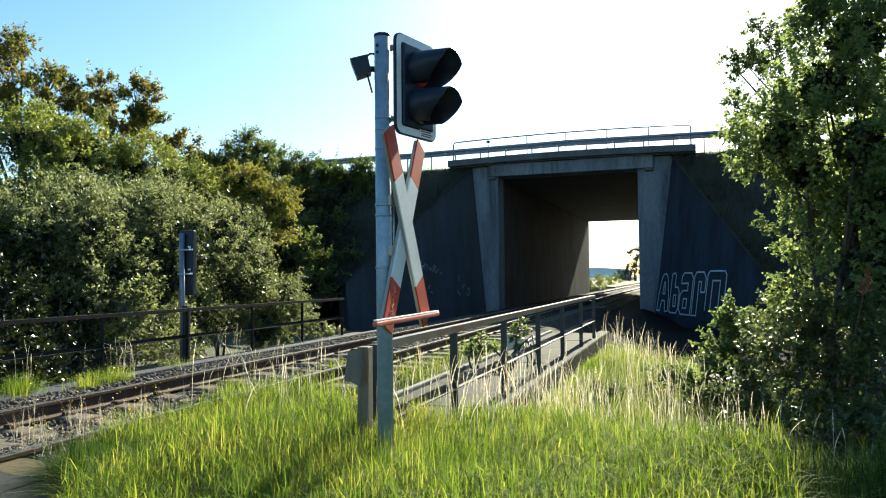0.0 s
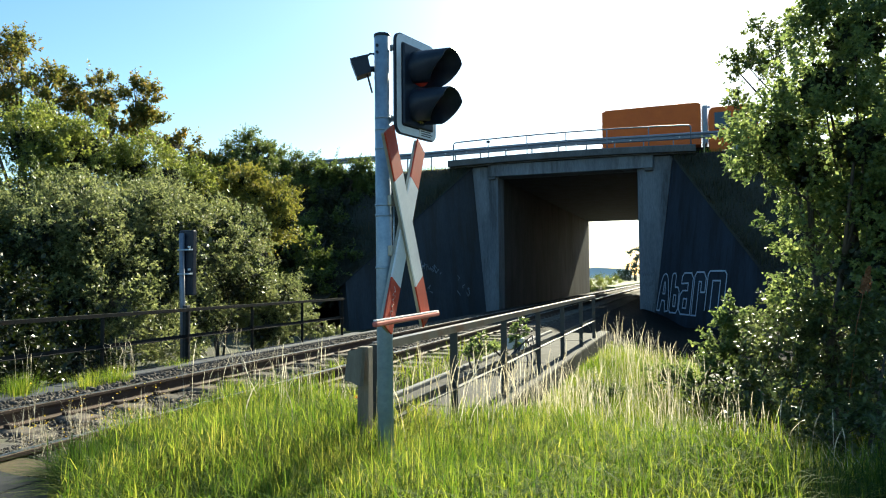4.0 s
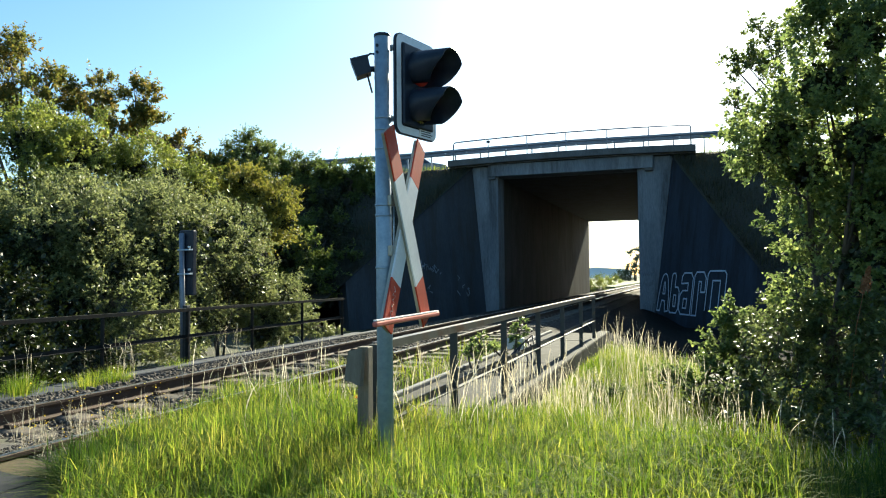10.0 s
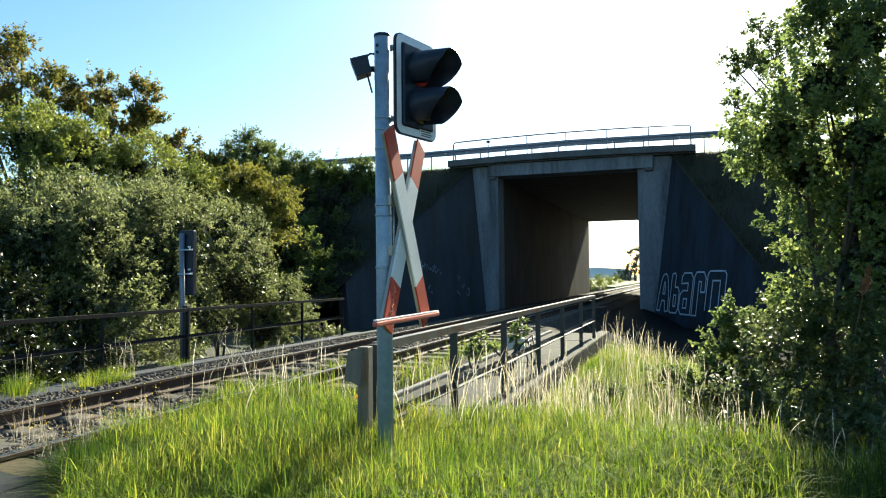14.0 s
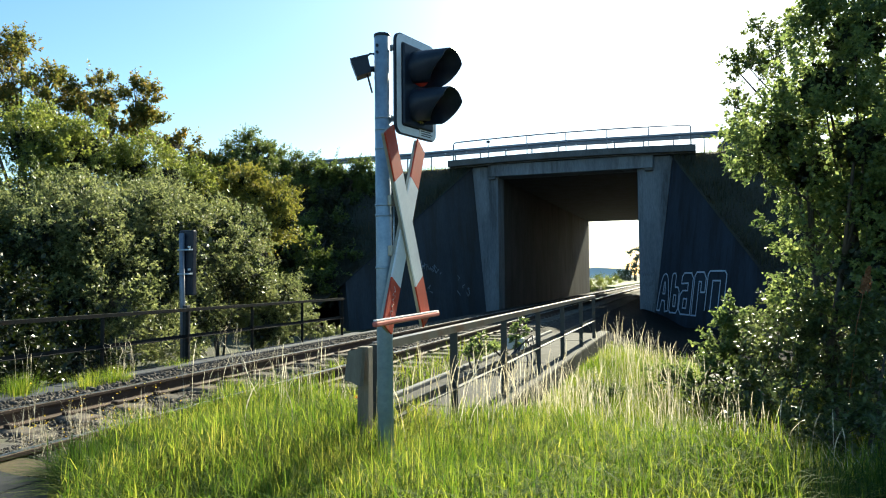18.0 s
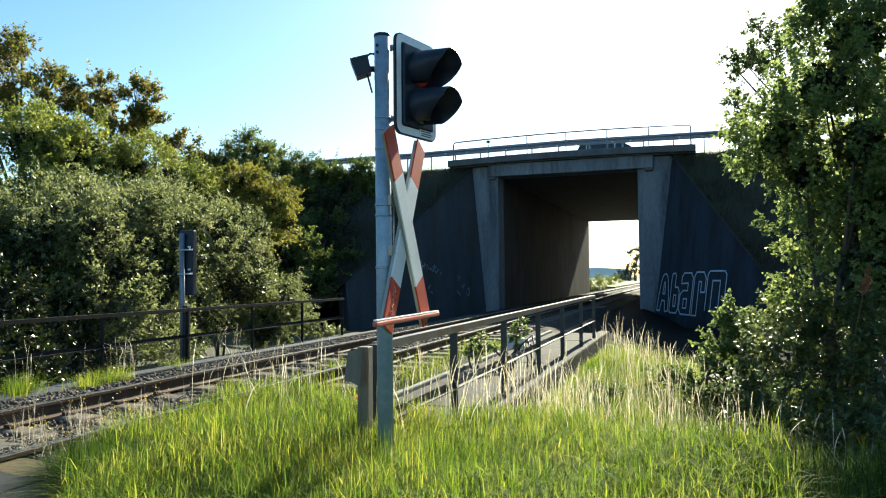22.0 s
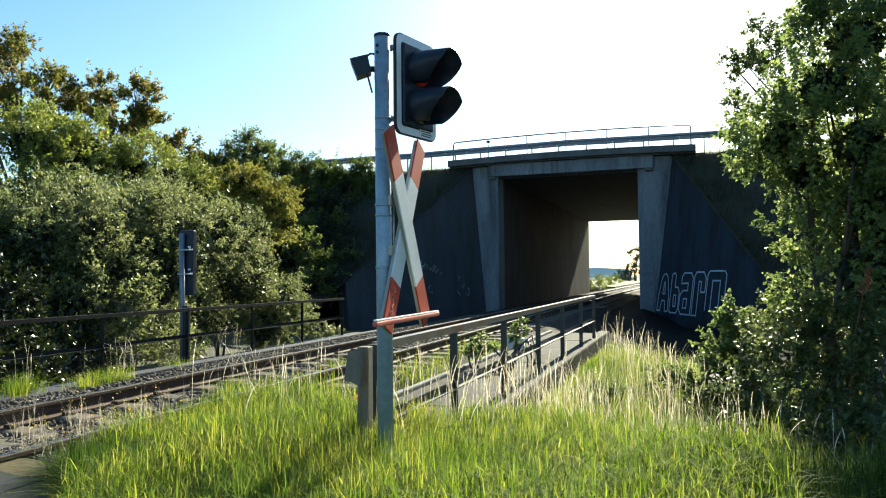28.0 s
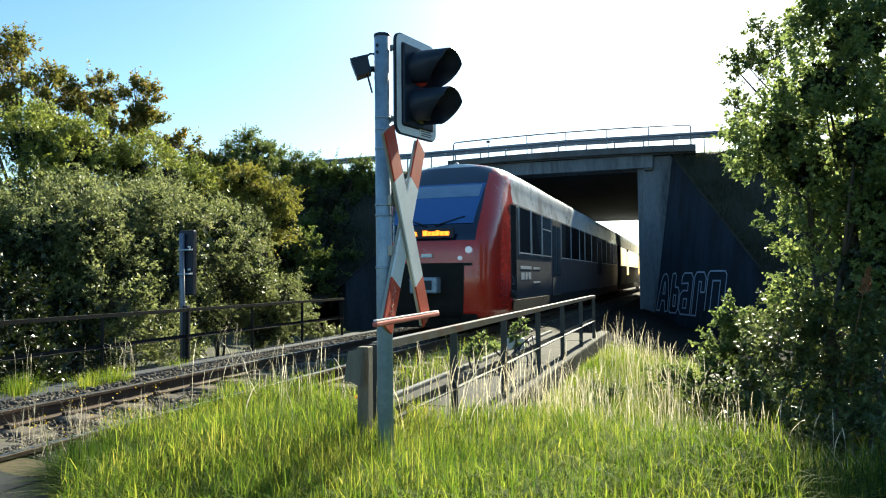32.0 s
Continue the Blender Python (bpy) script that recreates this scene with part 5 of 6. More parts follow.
for cx, cy, n, h in ((-2.72, 6.45, 520, .34), (-2.35, 7.15, 420, .28), (-2.42, 7.65, 420, .28), (0.05, 6.9, 300, .34), (0.1, 9.4, 160, .3), (-0.15, 5.6, 160, .2), (-2.6, 9.1, 120, .2)):
    x, y = rng.normal(cx, 0.11, n), rng.normal(cy, 0.13, n)
    blades("grass_tuft", x, y, np.full(n, -0.24), rng.uniform(.4, 1, n) * h, rng.uniform(.003, .006, n), GRASS, "tuft of green grass growing in the ballast", 0.4, way=np.arctan2(y - cy, x - cx))

# yellow flowers at the edge of the crossing: branching dry stems, each with a few heads
n = 110
x, y = rng.normal(0.55, 0.38, n), rng.normal(4.55, 0.45, n)
x, y = np.minimum(x, 1.5), np.maximum(y, 3.7)
z = np.full(n, -0.2)
h = rng.uniform(0.20, 0.44, n)
k = 4
bx, by, bz = np.repeat(x, k), np.repeat(y, k), np.repeat(z + h * 0.35, k)
ang, out, rise = rng.uniform(0, 6.3, n * k), rng.uniform(0.03, 0.11, n * k), np.repeat(h, k) * rng.uniform(0.4, 0.7, n * k)
tips = np.stack([bx + np.cos(ang) * out, by + np.sin(ang) * out, bz + rise], -1)
blades("flower_stems", x, y, z, h, np.full(n, 0.003), STRAW, "dry branching stems of yellow wildflowers", 0.2, category="flowers")
blades("flower_stems", bx, by, bz, rise, np.full(n * k, 0.0025), STRAW, "thin side stems of yellow wildflowers", out / rise, category="flowers", way=ang)
leaves("flower_heads", tips[rng.uniform(0, 1, n * k) < 0.4], 0.012, FLOWER, None, 0.0, 1.2)
tagged(bpy.data.objects["flower_heads"], "small yellow wildflower heads beside the rails", "flowers", "", "stuff")
n = 120
x, y = rng.uniform(0.7, 1.6, n), rng.uniform(3.7, 4.9, n)
blades("pale_weeds", x, y, np.full(n, -0.15), rng.uniform(0.12, 0.36, n), rng.uniform(.002, .004, n), STRAW, "pale dry weeds beside the crossing", 0.4)
bm = bmesh.new()
bmesh.ops.create_circle(bm, cap_ends=True, radius=1.0, segments=28, matrix=Matrix.Translation((0.75, 3.42, -0.045)) @ Matrix.Diagonal((0.75, 0.17, 1, 1)))
for v in bm.verts:
    v.co += Vector((random.uniform(-.05, .05), random.uniform(-.03, .03), 0))
tagged(obj("moss_strip", bm, MOSS), "strip of yellow-brown moss on the road edge", "", "", "structure")

# distance seen through the opening
FIELD = surface("distant_field", (0.08, 0.10, 0.03), (0.20, 0.21, 0.07), 0.06, 0.95, grain=2, bump=0.2)
bm = bmesh.new()
box(bm, (-90, 82, -0.5), (-2.9, 160, -0.15))
tagged(obj("meadow_beyond", bm, FIELD), "sunlit meadow beyond the underpass", "", "", "structure")
hall = thing("distant_hall", (-38, 330, -0.4), "pale blue-grey industrial hall in the distance", "building")
HALL = surface("pale_cladding", (0.66, 0.74, 0.84), (0.74, 0.82, 0.90), 0.5, 0.6, grain=3, bump=0.05)
bm = bmesh.new()
box(bm, (-12, 0, 0), (16, 30, 4.2))
part("wall", bm, HALL, hall)
bm = bmesh.new()
prism(bm, [(-12.3, -0.3, 4.2), (2, -0.3, 5.2), (16.3, -0.3, 4.2)], (0, 30.6, 0))
part("roof", bm, HALL, hall)

n = 12000
y = 5.2 + 10.5 * rng.uniform(0, 1, n) ** 1.2
x = 3.43 + rng.uniform(0, 1, n) ** 1.4 * 1.9
x = x + 0.06
blades("kerb_grass", x, y, ground_z(x, y) - 0.02, rng.uniform(0.25, 0.58, n) * np.clip(0.45 + (x - 3.5) * 0.9, 0.45, 1.0), rng.uniform(0.005, 0.012, n), GRASS, "long grass leaning against the walkway kerb", 0.6, 4)

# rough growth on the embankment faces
# Blade colours darkened to carry the shade on the bank faces.
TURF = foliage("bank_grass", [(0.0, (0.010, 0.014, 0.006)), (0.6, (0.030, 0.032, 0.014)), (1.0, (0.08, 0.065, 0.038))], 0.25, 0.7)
for side in (-1, 1):
    n = 16000
    y = rng.uniform(22.5, 31.7, n)
    x = side * (4.55 + (PORTAL_Y - y) * 0.412 + rng.uniform(0, 1, n) ** 1.6 * 14)
    z = BANK_TOP - (PORTAL_Y - 0.1 - y) * SLOPE - 0.08
    blades("bank_grass", x, y, z, rng.uniform(0.15, 0.5, n), rng.uniform(0.012, 0.03, n), TURF, "coarse grass on the embankment face, darkened for shade", 0.6, 2)
n = 2500
x, y = rng.uniform(-14, 14, n), rng.uniform(31.2, 32.1, n)
keep = np.abs(x) > 5.7
blades("crest_grass", x[keep], y[keep], np.full(keep.sum(), 6.38), rng.uniform(0.12, 0.4, keep.sum()), rng.uniform(0.01, 0.02, keep.sum()), GRASS, "grass along the crest of the embankment", 0.5)

# brown seed spire in the thicket and a lone orange flower beside the end post
DOCK = foliage("brown_seed_heads", [(0.0, (0.16, 0.07, 0.03)), (1.0, (0.42, 0.24, 0.12))], 0.3, 0.6)
dock = thing("dock_stalk", (6.66, 8.25, -0.36), "reddish-brown dried dock stalk in the brambles", "plant")
bm = bmesh.new()
tube(bm, [(0, 0, -0.4), (0.16, 0.01, 1.00), (0.29, 0, 1.62)], [0.006, 0.005, 0.003], 6)
part("stem", bm, DOCK, dock)
u = rng.uniform(0, 1, 900)
spire = np.stack([0.235 + 0.055 * u, np.zeros(900), 1.36 + 0.25 * u], -1) + rng.normal(0, 1, (900, 3)) * (0.022 * (1.1 - u))[:, None]
leaves("seed_spire", spire, 0.022, DOCK, dock, 0.1, 0.8)
poppy = thing("orange_flower", (2.73, 4.90, -0.1), "single orange flower beside the end post", "flower")
bm = bmesh.new()
tube(bm, [(0, 0, -0.2), (0.01, 0, 0.14), (0, 0, 0.36)], 0.0025, 5)
part("stem", bm, GRASS, poppy)
a_ = np.arange(6) * 1.05
leaves("petals", np.stack([0.008 * np.cos(a_), 0.008 * np.sin(a_), np.full(6, 0.36)], -1), 0.032, foliage("orange_petals", [(0.0, (0.75, 0.16, 0.01)), (1.0, (0.85, 0.26, 0.02))], 0.4, 0.5), poppy, 0.0, 1.0)


# ---- train ----
TRAIN_RED = surface("train_red", (0.38, 0.016, 0.008), (0.46, 0.026, 0.012), 2.0, 0.25, grain=20, bump=0.02, coat=0.5)
TRAIN_GREY = surface("train_roof_grey", (0.50, 0.52, 0.55), (0.62, 0.64, 0.67), 1.5, 0.3, grain=20, bump=0.05, dirt=(0.2, 0.2, 0.2), dirt_scale=0.8)
TRAIN_DARK = surface("underframe", (0.006, 0.006, 0.006), (0.018, 0.017, 0.016), 4.0, 0.7, grain=40, bump=0.2, spec=0.15)
TRAIN_SIDE = surface("train_side_grey", (0.026, 0.032, 0.046), (0.05, 0.057, 0.074), 2.0, 0.55, grain=20, bump=0.02, spec=0.3)
WINDSCREEN = glass("windscreen", (0.008, 0.014, 0.035), 0.08)
PANE = glass("train_window", (0.015, 0.017, 0.02), 0.05)
ORANGE = glow("display_orange", (1.0, 0.20, 0.01), 1.1)
HEADLIGHT = glow("headlight", (0.55, 0.6, 0.66), 0.1)

CAR = 26.5


def half_width(z):
    if z < 1.0:
        return 1.30 + 0.075 * (z - 0.3) / 0.7
    if z < 2.7:
        return 1.375
    if z < 3.2:
        return 1.375 - 0.07 * ((z - 2.7) / 0.5) ** 1.5
    t = min(1.0, (z - 3.2) / 0.705)
    return 1.285 * math.sqrt(max(0.0, 1 - t ** 5.5)) + 0.02


def nose_y(z):
    """How far the nose lies behind its foremost point at a height."""
    if z < 1.0:
        return 0.10 * (1.0 - z)
    if z < 2.0:
        return 0.06 * (z - 1.0)
    return 0.06 + 1.70 * ((z - 2.0) / 1.9) ** 1.2


BEND = [0, 12, 24, 36, 48, 58, 66, 73, 79, 84, 87.5, 89.4, 90]
BEND = BEND + [180 - a for a in BEND[-2::-1]]


def shell(bm, y_front, y_back, nose, levels):
    """Side, front and roof skin of one car: level outlines joined upwards."""
    rows = []
    for z in levels:
        w = half_width(z)
        pts = []
        if nose:
            for a in BEND:
                c, s = math.cos(radians(a)), math.sin(radians(a))
                px = math.copysign(w * abs(c) ** 0.32, c) if abs(c) > 1e-6 else 0.0
                pts.append((px, y_front + nose_y(z) + 0.85 * (1 - abs(s) ** 0.75)))
        else:
            pts = [(w, y_front), (0.34 * w, y_front), (-0.34 * w, y_front), (-w, y_front)]
        y1 = y_front + (max(2.1, nose_y(z) + 0.95) if nose else 2.1)
        ys_ = [y1, y1 + 0.4] + [y for y in np.linspace(y_front + 5, y_back, 9)]
        full = [(w, y) for y in ys_[::-1]] + pts + [(-w, y) for y in ys_]
        rows.append([bm.verts.new((x, y, z)) for x, y in full])
    for r, q in zip(rows, rows[1:]):
        for k in range(len(r) - 1):
            bm.faces.new((r[k], r[k + 1], q[k + 1], q[k]))
        bm.faces.new((r[-1], r[0], q[0], q[-1]))
    bm.faces.new(rows[-1])
    bm.faces.new(rows[0][::-1])


train = thing("railcar_train", (0, 0, 0), "red two-car diesel railcar with a dark windscreen and an orange display", "train")
train.scale = (1, 1, 0.98)
LEVELS = [0.34, 0.5, 0.72, 1.0, 1.25, 1.45, 1.7, 1.98, 2.25, 2.6, 2.95, 3.2, 3.35, 3.5, 3.62, 3.72, 3.80, 3.85, 3.885, 3.90]
for car_i in range(2):
    y0 = car_i * (CAR + 0.7)
    bm = bmesh.new()
    shell(bm, y0, y0 + CAR, car_i == 0, LEVELS)
    for f in bm.faces:
        c = f.calc_center_median()
        f.smooth = True
        front = car_i == 0 and c.y - nose_y(c.z) < 0.5
        if (car_i > 0 or c.y > 2.1) and c.z < 2.95:
            f.material_index = 4
        if c.z > 2.95 and (car_i > 0 or c.y > 2.1 or abs(c.x) < 0.6):
            f.material_index = 1
        if front and 1.98 < c.z < 3.78 and abs(c.x) < 1.0:
            f.material_index = 2
        # flush black faces stand for the shaded coupler recess
        if front and 0.3 < c.z < 1.45 and abs(c.x) < 0.75:
            f.material_index = 3
    body = part("car_body", bm, [TRAIN_RED, TRAIN_GREY, WINDSCREEN, TRAIN_DARK, TRAIN_SIDE], train, "glossy red railcar body with a grey roof")
    # side windows, doors and sill strips
    yy = y0 + (2.62 if car_i == 0 else 1.2)
    k = 0
    while yy < y0 + CAR - 1.6:
        is_door = k in (3, 9)
        wide = 1.4 if is_door else (1.75 if k % 3 and k > 3 else 1.2)
        for s in (-1, 1):
            x1 = s * 1.372
            if is_door:
                bm = bmesh.new()
                box(bm, (x1 - 0.012, yy, 0.6), (x1 + 0.010, yy + wide, 2.92), 0.01)
                d = part("door", bm, TRAIN_SIDE, train, "grey passenger door")
                for j in (0.08, wide / 2 + 0.05):
                    bm = bmesh.new()
                    box(bm, (x1 - 0.02, yy + j, 1.2), (x1 + 0.016, yy + j + wide / 2 - 0.13, 2.75), 0.02)
                    part("door_window", bm, PANE, d)
            else:
                bm = bmesh.new()
                box(bm, (x1 - 0.015, yy, 1.78), (x1 + 0.010, yy + wide, 2.9), 0.01)
                w_ = part("window", bm, PANE, train)
                bm = bmesh.new()
                box(bm, (x1 - 0.018, yy + 0.03, 1.765), (x1 + 0.018, yy + wide - 0.03, 1.79))
                part("sill", bm, TRAIN_GREY, w_)
                for ye in (yy - 0.075, yy + wide + 0.015):
                    bm = bmesh.new()
                    box(bm, (x1 - 0.01, ye, 1.72), (x1 + 0.014, ye + 0.05, 2.93), 0.006)
                    part("pillar", bm, GALV, w_)
                if k == 2:
                    bm = bmesh.new()
                    box(bm, (x1 - 0.018, yy + 0.03, 2.52), (x1 + 0.018, yy + wide - 0.03, 2.55))
                    part("window_bar", bm, TRAIN_GREY, w_)
        yy += wide + 0.2
        k += 1
    if car_i == 0:
        for s in (-1, 1):
            for k, (ya, yb_, za, zb) in enumerate(((2.7, 3.9, 1.38, 1.46), (2.75, 3.1, 1.12, 1.30), (3.2, 3.45, 1.12, 1.30), (3.55, 3.85, 1.12, 1.30), (4.15, 5.0, 1.38, 1.44), (4.15, 5.0, 1.02, 1.06))):
                bm = bmesh.new()
                box(bm, (s * 1.374 - 0.004, ya, za), (s * 1.374 + 0.006, yb_, zb))
                part("side_marking", bm, TRAIN_GREY, train)
            bm = bmesh.new()
            box(bm, (s * 1.36, 1.75, 0.7), (s * 1.381, 2.3, 2.9), 0.02)
            part("cab_door", bm, PANE, train, "dark cab door")
    for s in (-1, 1):
        bm = bmesh.new()
        box(bm, (s * 1.345, y0 + 2.0, 0.30), (s * 1.36, y0 + CAR, 0.64), 0.004)
        part("skirt", bm, TRAIN_DARK, train)
    for j, yb in enumerate((5.0, 11.0, 17.0)):
        bm = bmesh.new()
        box(bm, (-0.85, y0 + yb, 3.80), (0.85, y0 + yb + 3.4, 3.99), 0.08)
        part("roof_unit", bm, TRAIN_GREY, train, "grey air-conditioning unit")
    for yb in (3.4, CAR - 4.0):
        bm = bmesh.new()
        box(bm, (-1.1, y0 + yb - 0.2, 0.42), (1.1, y0 + yb + 2.2, 0.72), 0.03)
        bogie = part("bogie", bm, TRAIN_DARK, train)
        for dy in (0, 2.0):
            for s in (-1, 1):
                bm = bmesh.new()
                tube(bm, [(s * 0.70, y0 + yb + dy, 0.42), (s * 0.82, y0 + yb + dy, 0.42)], 0.42, 20)
                part("wheel", bm, RUST, bogie)
bm = bmesh.new()
box(bm, (-1.15, CAR - 0.05, 0.7), (1.15, CAR + 0.75, 3.55), 0.05)
part("gangway_bellows", bm, TRAIN_DARK, train)
# front details
def on_nose(x, z, out=0.0):
    w = half_width(z)
    c = min(1.0, (abs(x) / w) ** (1 / 0.32))
    s = math.sqrt(max(0.0, 1 - c * c))
    return (x, nose_y(z) + 0.85 * (1 - s ** 0.75) - out, z)


def nose_panel(name, xs_at, z0, z1, material, out, label=""):
    """A panel that follows the nose; xs_at gives its half width at a height."""
    bm = bmesh.new()
    grid = []
    for k in range(7):
        z = z0 + (z1 - z0) * k / 6
        h = xs_at(z)
        grid.append([bm.verts.new(on_nose(h * u / 6, z, out)) for u in range(-6, 7)])
    for r, q in zip(grid, grid[1:]):
        for k in range(12):
            f = bm.faces.new((r[k], r[k + 1], q[k + 1], q[k]))
            f.smooth = True
    return part(name, bm, material, train, label)


# Blue base colour stands in for sky mirrored in the screen.
nose_panel("windscreen", lambda z: 0.93 + 0.03 * (z - 2.3), 2.36, 3.34, glass("windscreen_blue", (0.035, 0.10, 0.30), 0.05), 0.012, "sloping windscreen coloured blue for reflected sky")
# Pale band on the glass paints a brighter strip of mirrored sky.
nose_panel("sun_blind", lambda z: 0.90, 3.00, 3.30, surface("sky_reflection_grey", (0.13, 0.20, 0.31), (0.20, 0.28, 0.40), 3.0, 0.4, grain=20, bump=0.0), 0.02, "pale band painted as sky reflected in the windscreen")
nose_panel("bumper_line", lambda z: 0.98, 1.44, 1.50, TRAIN_DARK, 0.008)
bm = bmesh.new()
box(bm, (-0.60, -0.01, 2.03), (0.60, 0.06, 2.25), 0.01)
disp = part("destination_display", bm, BLACK, train)
bars = ((-0.50, -0.42), (-0.40, -0.33), (-0.31, -0.22), (-0.08, 0.02), (0.04, 0.10), (0.12, 0.19), (0.21, 0.28), (0.30, 0.38), (0.40, 0.50))
for k, (a, b) in enumerate(bars):
    bm = bmesh.new()
    box(bm, (a, -0.022, 2.085), (b, -0.011, 2.175 + 0.02 * (k % 3 == 0)))
    part("text_bar", bm, ORANGE, disp)
for s in (-1, 1):
    for x, z, r in ((0.90, 1.77, 0.075), (0.72, 1.60, 0.05)):
        bm = bmesh.new()
        yy = on_nose(x, z)[1]
        tube(bm, [(s * x, yy + 0.1, z), (s * x, yy - 0.015, z), (s * x, yy - 0.04, z)], [r, r, r * 0.7], 16)
        part("headlight", bm, HEADLIGHT, train, "round clear headlight")
    bm = bmesh.new()
    p0, p1 = on_nose(s * 0.1, 2.32, 0.03), on_nose(s * 0.72, 2.52, 0.03)
    tube(bm, [p0, p1], 0.015, 6)
    part("wiper", bm, BLACK, train)
bm = bmesh.new()
box(bm, (-0.30, -0.25, 0.86), (0.30, 0.1, 1.20), 0.03)
coupler = part("coupler", bm, GALV, train, "grey automatic coupler head")
bm = bmesh.new()
box(bm, (-0.20, -0.27, 0.93), (0.20, -0.24, 1.13), 0.01)
part("coupler_face", bm, BLACK, coupler)
bm = bmesh.new()
box(bm, (-0.12, -0.03, 1.62), (0.12, 0.06, 1.70), 0.008)
part("badge", bm, WHITE, train, "small pale badge")
bm = bmesh.new()
tube(bm, [(0, 2.05, 3.80), (0, 2.05, 3.95), (0, 2.1, 4.0)], [0.07, 0.07, 0.02], 12)
part("roof_lamp", bm, TRAIN_GREY, train)
bm = bmesh.new()
prism(bm, [(-1.05, 0.15, 0.12), (1.05, 0.15, 0.12), (1.05, 0.05, 0.42), (-1.05, 0.05, 0.42)], (0, 0.08, 0))
part("rail_guard", bm, TRAIN_DARK, train)

# ---- road vehicles on the bridge ----
TYRE = surface("tyre_rubber", (0.012, 0.012, 0.012), (0.03, 0.03, 0.03), 8.0, 0.8, grain=60, bump=0.2)
AUTO_GLASS = glass("car_glass", (0.02, 0.025, 0.03), 0.04)


def paint(name, c):
    return surface(name, [v * 0.9 for v in c], c, 2.0, 0.25, grain=20, bump=0.0, coat=0.6)


def wheels(owner, xs_, half, r):
    for x in xs_:
        for s in (-1, 1):
            bm = bmesh.new()
            tube(bm, [(x, s * half - s * 0.2, r), (x, s * half, r)], r, 20)
            w = part("wheel", bm, TYRE, owner)
            bm = bmesh.new()
            tube(bm, [(x, s * half, r), (x, s * half + s * 0.012, r)], r * 0.62, 14)
            part("rim", bm, GALV, w)


def side_body(bm, outline, half, tuck=0.0, z_tuck=0.0):
    """A car body: a side outline (x, z) widened to both sides; above z_tuck the sides lean in."""
    def yy(z):
        return half - (tuck * (z - z_tuck) if z > z_tuck else 0)
    a = [bm.verts.new((x, -yy(z), z)) for x, z in outline]
    b = [bm.verts.new((x, yy(z), z)) for x, z in outline]
    bm.faces.new(a)
    bm.faces.new(b[::-1])
    for i in range(len(a)):
        j = (i + 1) % len(a)
        bm.faces.new((a[i], b[i], b[j], a[j]))
    edges = [e for e in bm.edges]
    bmesh.ops.bevel(bm, geom=edges, offset=0.035, segments=2, affect="EDGES", profile=0.6)
    return bm


def car(name, colour, label, estate=False):
    c = thing(name, (0, 0, 0), label, "car")
    tail = [(-2.1, 0.95), (-2.0, 1.0), (-1.55, 1.40), (-1.1, 1.46)] if not estate else [(-2.1, 0.95), (-2.02, 1.1), (-1.85, 1.42), (-1.3, 1.50)]
    bm = bmesh.new()
    side_body(bm, [(-2.1, 0.3), (-2.15, 0.6)] + tail[:1] + [(1.2, 0.95), (1.95, 0.78), (2.12, 0.55), (2.1, 0.3)], 0.88)
    part("body", bm, paint(name + "_paint", colour), c)
    bm = bmesh.new()
    side_body(bm, [(-1.95, 0.93)] + tail[1:] + [(0.0, 1.46), (0.35, 1.40), (1.05, 0.93)], 0.84, 0.28, 0.93)
    part("cabin", bm, AUTO_GLASS, c)
    bm = bmesh.new()
    r0 = tail[-1]
    side_body(bm, [(tail[-2][0], tail[-2][1] - 0.0), (r0[0], r0[1] + 0.02), (0.0, 1.48), (0.34, 1.42), (0.3, 1.40), (0.0, 1.45), (r0[0], r0[1] - 0.02)], 0.72)
    part("roof", bm, c.children[0].data.materials[0], c)
    for x in (0.32, -0.45, -1.35):
        for s in (-1, 1):
            bm = bmesh.new()
            box(bm, (x - 0.04, s * 0.80, 0.92), (x + 0.04, s * 0.72, 1.44))
            part("pillar", bm, c.children[0].data.materials[0], c)
    for s in (-1, 1):
        bm = bmesh.new()
        box(bm, (1.98, s * 0.45, 0.62), (2.10, s * 0.80, 0.74), 0.02)
        part("headlight", bm, HEADLIGHT, c)
        bm = bmesh.new()
        box(bm, (-2.16, s * 0.55, 0.72), (-2.06, s * 0.84, 0.86), 0.02)
        part("tail_light", bm, CROSS_RED, c)
    wheels(c, (1.35, -1.3), 0.86, 0.31)
    return c


hatch = car("hatchback_car", (0.06, 0.08, 0.11), "dark blue-grey hatchback car on the bridge", True)
coupe = car("coupe_car", (0.02, 0.022, 0.025), "dark low coupe car on the bridge")
saloon = car("saloon_car", (0.04, 0.05, 0.07), "dark saloon car on the bridge")
sports = car("sports_car", (0.03, 0.035, 0.05), "low dark sports car on the bridge")
estate = car("estate_car", (0.16, 0.19, 0.24), "grey-blue estate car on the bridge", True)

van = thing("camper_van", (0, 0, 0), "white high-roofed van with dark side windows", "van")
VAN_WHITE = paint("van_white", (0.80, 0.87, 0.95))
bm = bmesh.new()
side_body(bm, [(-2.75, 0.3), (-2.8, 0.8), (-2.75, 1.9), (-2.68, 2.30), (-2.5, 2.38), (0.55, 2.34), (0.9, 2.22), (1.30, 1.75), (1.70, 1.22), (2.35, 1.0), (2.45, 0.7), (2.42, 0.3)], 0.95, 0.10, 1.1)
part("body", bm, VAN_WHITE, van)
